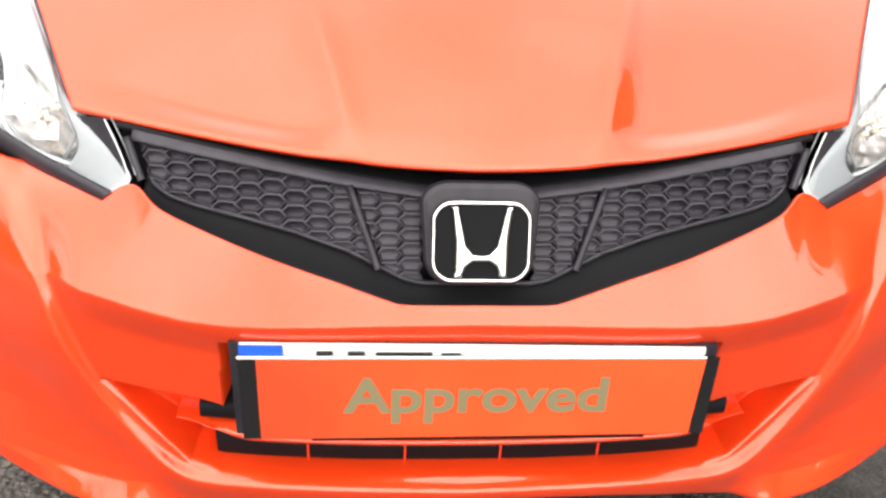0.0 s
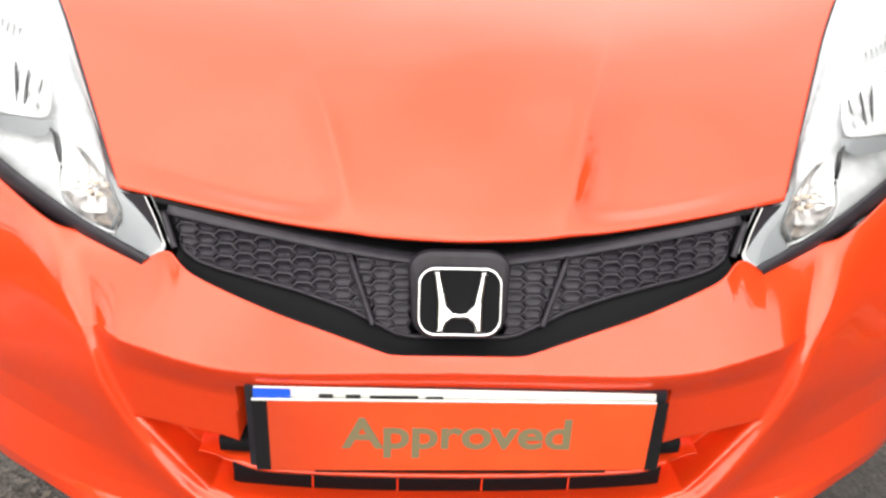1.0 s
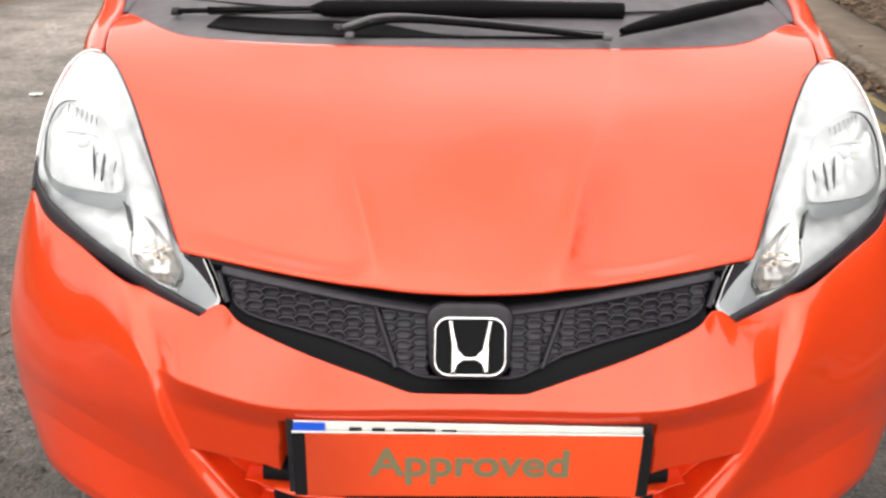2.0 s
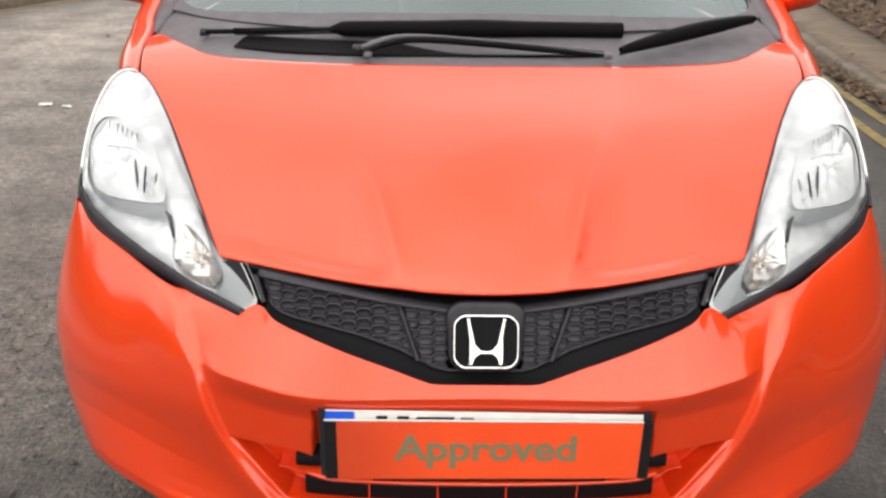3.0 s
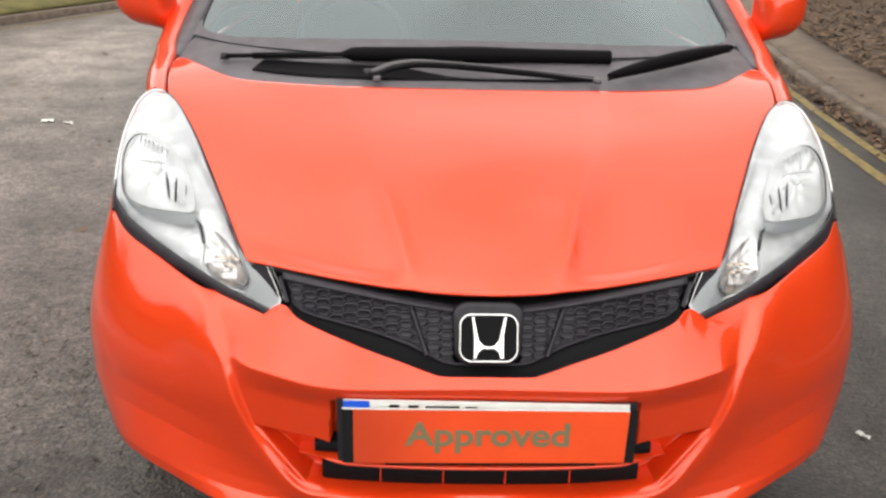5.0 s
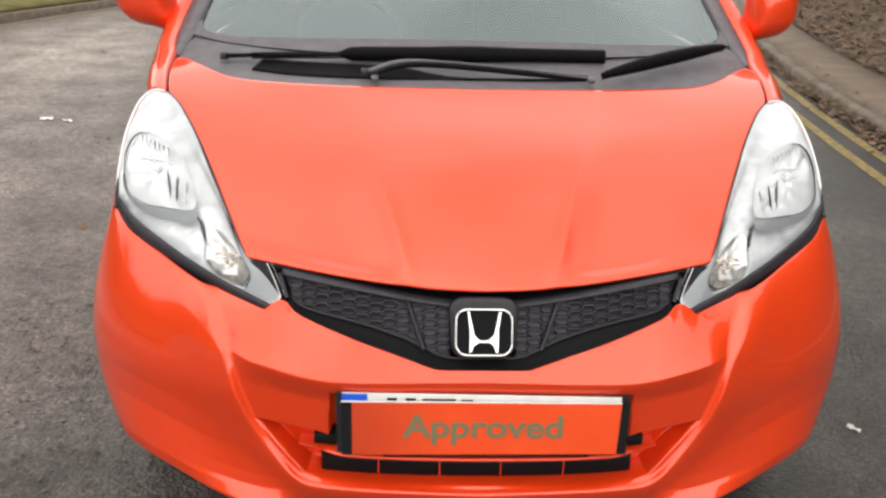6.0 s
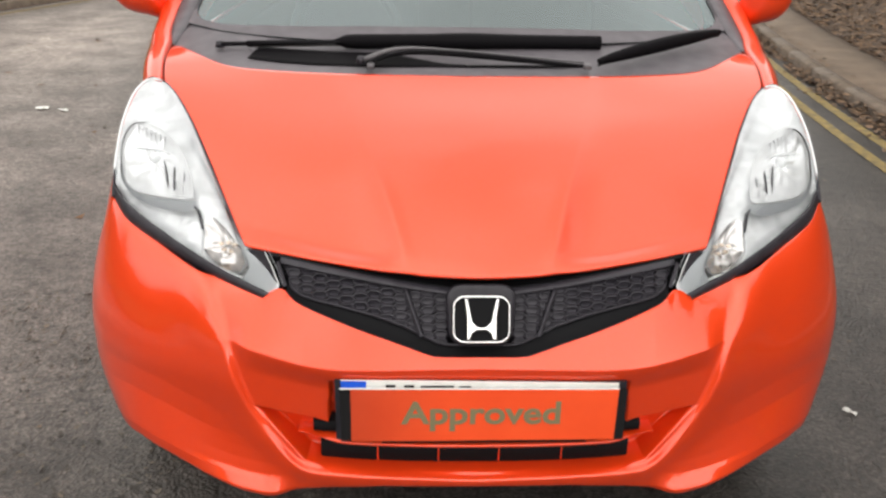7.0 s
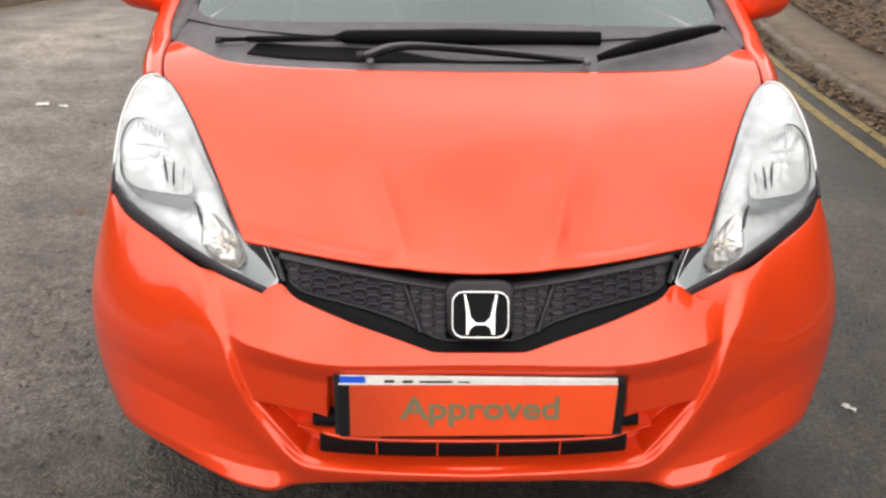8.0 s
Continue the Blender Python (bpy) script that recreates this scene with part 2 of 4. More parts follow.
        sign = np.where(near, np.sign(dx * ez - dz * ex), sign)
    return best * sign


def intake_depth(x, z):
    """How far inside the air intake's outline a place of the bumper lies, 0 to 1."""
    top = np.interp(x, [0.0, 0.283, 0.288, 0.314, 0.432], [0.572, 0.572, 0.476, 0.484, 0.500])
    floor = np.interp(x, [0.0, 0.178, 0.30, 0.34], [0.359, 0.362, 0.369, 0.382])
    edge = 0.340 + (z - 0.385) * 0.80
    d = np.minimum(np.minimum(top - z, z - floor), (edge - x) * 0.78)
    return smooth_step(0.0, 0.011, d)


def fold_z(x):
    """Height of the crisp fold where the shelf under the grille turns down into the face behind the plate."""
    return 0.600 + 0.030 * smooth_step(0.26, 0.50, x)


def fascia():
    """The front bumper, from its middle to the wheel arch."""
    top = np.vstack([spline(RIM, 150)[:-1], spline(LAMP_LOW, 100)])
    cols, rims, plans = [], [], []
    for T in top:
        k = smooth_step(0.412, 0.769, T[0])
        px = T[0] + (HALF * 0.992 - 0.769) * k
        P = (px, float(plan_y(px)))
        zb = float(np.interp(px, [0, 0.18, 0.30, 0.385, 0.42, 0.47, 0.55, 0.63, 0.70, 0.78, 0.84], [0.326, 0.325, 0.313, 0.297, 0.294, 0.299, 0.317, 0.338, 0.347, 0.340, 0.325]))
        cols.append(column(P, T, zb, T[2], 210))
        rims.append(T)
        plans.append(P)
    g, rims, plans = np.array(cols), np.array(rims), np.array(plans)
    x, z = g[..., 0].copy(), g[..., 2].copy()
    # a tilted shelf from the grille forward to a fold, then the face falls back behind the plate
    rim, rim_y, base = rims[:, 2:3], rims[:, 1:2], plans[:, 1:2]
    fold = np.minimum(fold_z(rims[:, :1]), rim - 0.012)
    jut = np.interp(rims[:, :1], [0, 0.10, 0.24, 0.33, 0.38, 0.43, 0.47], [-0.009, -0.011, -0.020, -0.020, -0.016, -0.010, -0.004])
    lip_y = base + jut
    tilt = 0.60 - 0.07 * smooth_step(0.05, 0.20, rims[:, :1]) + 0.20 * smooth_step(0.27, 0.43, rims[:, :1])
    straight = (rim_y - lip_y) / (rim - fold)
    bell = np.exp(-(np.arange(-30, 31) / 13.0) ** 2)
    straight = np.convolve(np.pad(straight[:, 0], 30, mode="edge"), bell / bell.sum(), mode="valid")[:, None]
    tilt = tilt + (straight - tilt) * smooth_step(0.20, 0.32, rims[:, :1])
    upper = lip_y + tilt * np.maximum(z - fold, -0.004)
    upper = upper + (rim_y - lip_y - tilt * (rim - fold)) * np.exp(-(rim - z) / 0.012)
    lower = base + jut * (1 - 0.85 * smooth_step(0.0, 0.055, fold - z))
    soft = smooth_step(-0.005, 0.005, fold - z)
    shaped = upper * (1 - soft) + lower * soft
    inner = 1 - smooth_step(0.43, 0.50, rims[:, :1])
    g[..., 1] += inner * (shaped - g[..., 1])
    # rolled upper edge along the lamp
    g[..., 1] -= (1 - inner) * 0.009 * (1 - np.exp(-(rim - z) / 0.010)) * (1 - smooth_step(0.02, 0.14, rim - z))
    # the ridge along lip and corner: a flat flank inside, a crest, and a slow fall towards the cheek
    d = ridge_distance(x, z)
    high = 0.0135 + 0.002 * smooth_step(0.50, 0.70, z) - 0.005 * np.exp(-((z - 0.46) / 0.05) ** 2)
    wide = np.interp(z, [0.36, 0.42, 0.50, 0.56, 0.62, 0.74], [0.008, 0.013, 0.014, 0.016, 0.025, 0.034])
    flank = np.clip(1 - d / wide, 0, 1)
    flank = flank - 0.10 * np.sin(flank * 2 * math.pi)
    g[..., 1] -= high * np.where(d > 0, flank, np.exp(-(d / (0.034 + 0.03 * smooth_step(0.40, 0.50, z))) ** 2))
    # the air intake inside it
    g[..., 1] += (0.014 + smooth_step(0.362, 0.380, z) * (0.022 + 0.024 * np.clip((0.50 - z) / 0.11, 0, 1))) * intake_depth(x, z)
    # small upturned facet at the chin's corner
    chin = np.interp(z - g[:, -1:, 2], [0.0, 0.008, 0.020, 0.050, 0.075, 0.10], [0.5, 0.95, 1.0, 0.25, 0.06, 0.0])
    g[..., 1] -= 0.024 * chin * smooth_step(0.35, 0.41, x) * (1 - smooth_step(0.45, 0.62, x))
    # a hollow in the cheek above a flared lower edge
    out = smooth_step(0.42, 0.62, x) * (1 - smooth_step(0.72, 0.83, x))
    flare = np.interp(z - g[:, -1:, 2], [0.0, 0.02, 0.04, 0.06, 0.12, 0.17, 0.24, 0.32], [0.005, 0.013, 0.014, 0.009, -0.007, -0.010, -0.006, 0.0])
    g[..., 1] -= out * flare
    tuck = np.clip((0.48 - z) / 0.16, 0, 1) ** 1.6
    g[..., 0] -= 0.034 * tuck * smooth_step(0.62, 0.84, x)
    # the lower edge rolls under
    edge = np.clip(1 - (z - g[:, -1:, 2]) / 0.018, 0, 1) ** 2
    g[..., 1] += 0.014 * edge
    return g


FASCIA = fascia()
bumper = sheet("front_bumper", mirrored(FASCIA), PAINT, car, "glossy orange-red front bumper", 0.004, flip=True)


def bowed(name, x0, x1, lo, hi, front, back, mat, label="", n=30):
    """A bar that follows the nose: a closed section between heights lo(x) and hi(x)."""
    g = []
    for x in np.linspace(x0, x1, n):
        a, b, f, k = lo(x), hi(x), float(plan_y(x)) + front(x), float(plan_y(x)) + back
        e = min(0.004, (b - a) / 3)
        g.append([(x, k, a), (x, f + e, a), (x, f, a + e), (x, f, b - e), (x, f + e, b), (x, k, b)])
    return sheet(name, g, mat, bumper, label, 0.0, flip=False)


rise_out = lambda x: (abs(x) / 0.30) ** 2
slot_low, slot_high = (lambda x: 0.366 + 0.005 * rise_out(x)), (lambda x: 0.4140 - 0.002 * rise_out(x))
# near-black bars stand in for the shade inside the open slots
bowed("lower_slot", -0.308, 0.306, slot_low, slot_high, lambda x: 0.026, 0.060, DARK, "air slot filled near-black for its inner shade")
for x in (-0.195, -0.075, 0.045, 0.17):
    bowed("slot_divider", x - 0.0012, x + 0.0012, slot_low, slot_high, lambda x: 0.0225, 0.050, PAINT, "", 2)
for s in (-1, 1):
    bowed("upper_slot", s * 0.262, s * 0.318, lambda x: 0.449, lambda x: 0.473, lambda x: 0.002, 0.05, DARK, "air slot filled near-black for its inner shade", 6)
# thin blade across the intake, its ends swept back to pointed tips
blade = []
for x in np.linspace(-0.350, 0.350, 70):
    k = float(smooth_step(0.25, 0.350, abs(x)))
    f, zc, t = float(plan_y(x)) - 0.016 + 0.026 * k, 0.4335 + 0.007 * (abs(x) / 0.35) ** 2, 0.0045 * (1 - 0.8 * k)
    blade.append([(x, f + 0.05, zc - t), (x, f + 0.004, zc - t), (x, f, zc - t + 0.003), (x, f, zc + t - 0.002), (x, f + 0.004, zc + t), (x, f + 0.05, zc + t + 0.012 * (1 - k))])
sheet("bumper_blade", blade, PAINT, bumper, "", 0.0)


def arch_z(y, centre):
    return 0.30 + math.sqrt(max(0.0, ARCH ** 2 - (y - centre) ** 2))


def side(tops, plans, n, bottom):
    cols = []
    for T, P in zip(tops, plans):
        cols.append(column(P, T, bottom(P[1]), T[2], n, float(smooth_step(0.60, 0.70, T[1])), 1.7))
    return np.array(cols)


def low(y):
    if y < FRONT_AXLE - ARCH:
        return 0.318
    return max(0.20, arch_z(y, FRONT_AXLE), arch_z(y, REAR_AXLE)) if abs(y - FRONT_AXLE) < ARCH or abs(y - REAR_AXLE) < ARCH else 0.20


wing_top = np.vstack([spline(LAMP_OUT, 30)[:-1], spline(WING_TOP, 12)[:-1], spline([(0.763, 0.91, 1.048), (0.798, 0.95, 1.056), (0.824, 1.05, 1.072), (0.828, 1.18, 1.088)], 16)])
px0 = HALF * 0.992
py0 = float(plan_y(px0))
wing_plan = [(px0 + (HALF - px0) * min(1, 4 * k), py0 + (1.18 - py0) * k) for k in np.linspace(0, 1, len(wing_top))]
wing = side(wing_top, wing_plan, 60, low)
wing[..., 0] -= 0.034 * np.clip((0.48 - wing[..., 2]) / 0.16, 0, 1) ** 1.6 * (wing[..., 1] < 0.7)
for g, fl in ((wing, False), (flipx(wing), True)):
    sheet("front_wing", g, PAINT, car, "", 0.004, flip=not fl)

# ---- bonnet ----
n_u, n_v = 110, 80
fx = np.linspace(0, 0.454, n_u)
front_edge = np.stack([fx, 0.058 + 0.100 * (fx / 0.454) ** 1.7, np.interp(fx, [0, 0.07, 0.13, 0.17, 0.454], [0.756, 0.7565, 0.7575, 0.760, 0.779])], 1)
rear_edge = spline([(0, 0.640, 1.022), (0.25, 0.648, 1.022), (0.44, 0.668, 1.023), (0.58, 0.705, 1.034), (0.68, 0.795, 1.042), (0.757, 0.905, 1.050)], n_u)
mid_line = spline([(0, 0.058, 0.756), (0, 0.16, 0.829), (0, 0.36, 0.928), (0, 0.640, 1.022)], n_v)
side_line = spline([(0.454, 0.158, 0.779), (0.508, 0.27, 0.832), (0.566, 0.39, 0.890), (0.616, 0.49, 0.941), (0.667, 0.58, 0.983), (0.697, 0.622, 1.001), (0.714, 0.645, 1.008), (0.731, 0.72, 1.025), (0.744, 0.80, 1.039), (0.757, 0.905, 1.050)], n_v)
hood = coons(front_edge, rear_edge, mid_line, side_line)
hx, hy = hood[..., 0], hood[..., 1]


def terms(x, y):
    x2 = x * x
    return np.stack([np.ones_like(x), y, y * y, y ** 3, x2, x2 * x2, x2 * y, x2 * y * y, x2 * x2 * y, y ** 4, x2 * y ** 3, x2 * x2 * y * y, x2 ** 3], -1)


rim_pts = np.vstack([front_edge, rear_edge, mid_line, side_line])
fit_c = np.linalg.lstsq(terms(rim_pts[:, 0], rim_pts[:, 1]), rim_pts[:, 2], rcond=None)[0]
hv = np.linspace(0, 1, n_v)[None, :] + 0 * hx
smooth_z = terms(hx, hy) @ fit_c
rest = hood[..., 2] - smooth_z
front_w = 1 - smooth_step(0.0, 0.10, hv)
hood[..., 2] = smooth_z + front_w * rest
# a shallow hollow outside each of two creases, that fades towards the windscreen
crease = 0.13 + 0.175 * np.clip((hy - 0.06) / 0.55, 0, 1)
span = np.clip((hx - crease) / np.maximum(np.interp(hy, side_line[:52, 1], side_line[:52, 0]) - crease, 0.1), 0, 1)
ramp_t = np.clip((hy - 0.05) / 0.50, 0, 1)
fade = 1 - ramp_t ** 3 * (6 * ramp_t ** 2 - 15 * ramp_t + 10)
hood[..., 2] -= 0.050 * span * (1 - span) ** 2 * fade * smooth_step(0.0, 0.09, hv)
past = np.maximum(hx - crease, 0)
hood[..., 2] -= (0.0200 - 0.0120 * smooth_step(0.12, 0.50, hy)) * (1 - np.exp(-past / 0.060)) * np.exp(-past / 0.13) * smooth_step(0.0, 0.09, hv) * (1 - smooth_step(0.52, 0.66, hy))
hood[..., 2] += 0.0040 * np.exp(-((hx - crease) / np.where(hx < crease, 0.020, 0.032)) ** 2) * smooth_step(0.055, 0.10, hy) * (1 - smooth_step(0.14, 0.42, hy))
sheet("bonnet", mirrored(hood), PAINT, car, "orange-red bonnet with two soft creases", 0.006)

# ---- grille ----
def grille_y(x, z):
    return 0.026 + 0.42 * (z - 0.62) + 1.35 * plan_y(x)


def band(x0, x1, lo, hi, off, nx=60, nz=6):
    return np.array([[(x, grille_y(x, z) + off(x, k) if callable(off) else grille_y(x, z) + off, z) for k, z in ((k, lo(x) + (hi(x) - lo(x)) * k) for k in np.linspace(0, 1, nz))] for x in np.linspace(x0, x1, nx)])


FIELD_X = [0, 0.060, 0.080, 0.142, 0.204, 0.2585, 0.3136, 0.340, 0.356, 0.364]
FIELD_Z = [0.6295, 0.6295, 0.6325, 0.6610, 0.6795, 0.6910, 0.7005, 0.7070, 0.7170, 0.7290]
field_low = lambda x: float(np.interp(abs(x), FIELD_X, FIELD_Z))
ridge_low = lambda x: float(np.interp(abs(x), [0, 0.06, 0.142, 0.244, 0.347, 0.39], [0.7170, 0.7190, 0.7290, 0.7440, 0.7575, 0.7625]))
ridge_high = lambda x: ridge_low(x) + 0.0095
field_high = lambda x: ridge_low(x) + 0.002
rim_curve = spline(RIM[:-1], 200)
rim_point = lambda x: [float(np.interp(abs(x), rim_curve[:, 0], rim_curve[:, c])) for c in (1, 2)]
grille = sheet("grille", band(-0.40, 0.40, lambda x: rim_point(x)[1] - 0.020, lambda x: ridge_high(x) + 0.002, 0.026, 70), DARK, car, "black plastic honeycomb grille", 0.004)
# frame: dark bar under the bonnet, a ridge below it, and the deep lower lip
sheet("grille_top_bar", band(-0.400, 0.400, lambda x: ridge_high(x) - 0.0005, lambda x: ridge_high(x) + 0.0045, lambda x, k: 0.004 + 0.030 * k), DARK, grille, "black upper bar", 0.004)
sheet("grille_ridge", band(-0.380, 0.380, ridge_low, ridge_high, lambda x, k: -0.004 + 0.011 * k - 0.004 * math.sin(k * math.pi)), GRILLEGREY, grille, "", 0.006)
# the lip is coloured near-black for the deep shadow it lies in
lip = []
for x in np.linspace(-0.366, 0.366, 91):
    ry, rz = rim_point(x)
    fz = field_low(x)
    fy = grille_y(x, fz) + 0.010
    lip.append([(x, ry + 0.003 + (fy - ry - 0.003) * k, rz - 0.003 + (fz - rz + 0.003) * k - 0.004 * math.sin(k * math.pi)) for k in np.linspace(0, 1, 7)])
sheet("grille_lower_lip", lip, DARK, grille, "lower lip, near-black with its deep shade", 0.004)
edge_line = [(x, grille_y(x, field_low(x)) + 0.002, field_low(x)) for x in np.linspace(-0.362, 0.362, 140)]
tube("grille_inner_edge", edge_line, 0.0028, GRILLEGREY, grille, "", 6)
for s in (-1, 1):
    # blunt end of the frame beside the lamp
    end_bar = [(s * (0.370 + 0.016 * k), grille_y(0.370 + 0.016 * k, 0.722 + 0.042 * k) - 0.003, 0.722 + 0.042 * k) for k in np.linspace(0, 1, 8)]
    tube("grille_end", end_bar, 0.0045, GRILLEGREY, grille, "", 8)
split_x = lambda z: 0.112 + (z - 0.65) * 0.38
CELL_W, CELL_H = 0.0255, 0.0152
for s in (-1, 1):
    # dividing rib
    z0, z1 = field_low(0.11), field_high(0.14)
    rib = [(s * split_x(z), grille_y(split_x(z), z) - 0.004, z) for z in np.linspace(z0, z1, 8)]
    tube("grille_rib", rib, 0.0042, GRILLEGREY, grille, "", 6)
    # honeycomb of flat six-sided cells with sloping floors, in two panels beside the rib
    for inner_panel in (True, False):
        verts, faces = [], []
        for col in range(0, 18):
            for row in range(-2, 15):
                cx = 0.048 + col * CELL_W
                cz = 0.618 + (row + 0.5 * (col % 2)) * CELL_H + 0.10 * (cx - 0.14)
                left_x = lambda z: 0.060 if inner_panel else split_x(z) + 0.004
                right_x = lambda z: split_x(z) - 0.004 if inner_panel else 0.364 + 0.30 * (z - 0.73)
                ring = []
                for hx_, hz_ in ((-0.66, 0), (-0.34, 0.5), (0.34, 0.5), (0.66, 0), (0.34, -0.5), (-0.34, -0.5)):
                    x, z = cx + hx_ * CELL_W, cz + hz_ * CELL_H
                    x = min(max(x, left_x(z)), right_x(z))
                    ring.append((x, min(max(z, field_low(x)), field_high(x))))
                spread = [max(p[k] for p in ring) - min(p[k] for p in ring) for k in (0, 1)]
                if spread[0] < 0.009 or spread[1] < 0.006:
                    continue
                mx_, mz_ = sum(p[0] for p in ring) / 6, sum(p[1] for p in ring) / 6
                # the cells open deep in the middle of the outer panel and are blind towards its ends
                open_ = 0.0 if inner_panel else float(smooth_step(0.14, 0.20, mx_) * (1 - smooth_step(0.30, 0.36, mx_)))
                n = len(verts)
                for level in range(3):
                    for x, z in ring:
                        k = 1.0 if level == 0 else 0.86 if level == 1 else 0.80
                        px_, pz_ = mx_ + (x - mx_) * k, mz_ + (z - mz_) * (k - (0.08 if level else 0))
                        rise_ = (pz_ - mz_) / CELL_H + 0.5
                        y = grille_y(px_, pz_) + (0.0, -0.0010, 0.0010 + (0.0080 + 0.010 * open_) * rise_)[level]
                        verts.append((s * px_, y, pz_))
                for level in range(2):
                    a, b = n + 6 * level, n + 6 * level + 6
                    for k in range(6):
                        q = (a + k, a + (k + 1) % 6, b + (k + 1) % 6, b + k)
                        faces.append(q if s > 0 else q[::-1])
                q = tuple(n + 12 + k for k in range(6))
                faces.append(q if s > 0 else q[::-1])
        link("honeycomb_panel", verts, faces, GRILLEGREY, grille, "", smooth=False)
# near-black sheet for the shade behind the cells
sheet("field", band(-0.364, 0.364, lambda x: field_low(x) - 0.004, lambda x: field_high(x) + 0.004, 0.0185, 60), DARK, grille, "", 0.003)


# ---- badge ----
def outline(w, h, r, n=12):
    """A rounded rectangle, w by h, as points round."""
    pts = []
    for cx, cz, a0 in ((w / 2 - r, h / 2 - r, 0), (-w / 2 + r, h / 2 - r, 90), (-w / 2 + r, -h / 2 + r, 180), (w / 2 - r, -h / 2 + r, 270)):
        for k in range(n):
            a = radians(a0 + 90 * k / (n - 1))
            pts.append((cx + r * math.cos(a), cz + r * math.sin(a)))
    return pts


BADGE = pose(0, 0.021, 0.689, -20)


def plate_shape(name, pts, y0, y1, mat, parent, label="", edge=0.0012, m=BADGE, rounds=2):
    """A flat shape in the x-z plane, from depth y0 to y1, with its front edge bevelled."""
    bm = bmesh.new()
    vs = [bm.verts.new((x, y1, z)) for x, z in pts]
    f = bm.faces.new(vs)
    r = bmesh.ops.extrude_face_region(bm, geom=[f])
    top = [v for v in r["geom"] if isinstance(v, bmesh.types.BMVert)]
    bmesh.ops.translate(bm, verts=top, vec=(0, y0 - y1, 0))
    es = [e for e in bm.edges if all(v in top for v in e.verts)]
    if edge:
        bmesh.ops.bevel(bm, geom=es, offset=edge, segments=rounds, affect="EDGES", profile=0.5)
    bmesh.ops.recalc_face_normals(bm, faces=bm.faces)
    bmesh.ops.transform(bm, matrix=m, verts=bm.verts)
    return part(name, bm, mat, parent, label, smooth=False)


badge = plate_shape("badge", [(x * (1 + 3.2 * max(0.0, z)), z + (0.012 if z > 0 else 0)) for x, z in outline(0.122, 0.104, 0.032)], 0.0095, 0.024, BLACK, grille, "chrome badge on a raised black pad", 0.008)
plate_shape("badge_field", outline(0.100, 0.080, 0.019), -0.001, 0.004, DARK, badge, "", 0.0)
tube("badge_ring", [BADGE @ Vector((x, -0.002, z)) for x, z in outline(0.1035, 0.0845, 0.021)[::1]], 0.0020, CHROME, badge, "chrome ring", 10, closed=True)
half = [(0.0, -0.0140), (-0.008, -0.0130), (-0.0165, -0.004), (-0.0258, 0.0385), (-0.0330, 0.0385), (-0.0285, 0.004), (-0.0285, -0.0385), (-0.0212, -0.0385), (-0.0165, -0.0265), (-0.009, -0.0208), (0.0, -0.0208)]
bars = half + [(-x, z) for x, z in half[-2:0:-1]]
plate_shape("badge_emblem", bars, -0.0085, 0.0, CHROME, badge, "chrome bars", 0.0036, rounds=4)

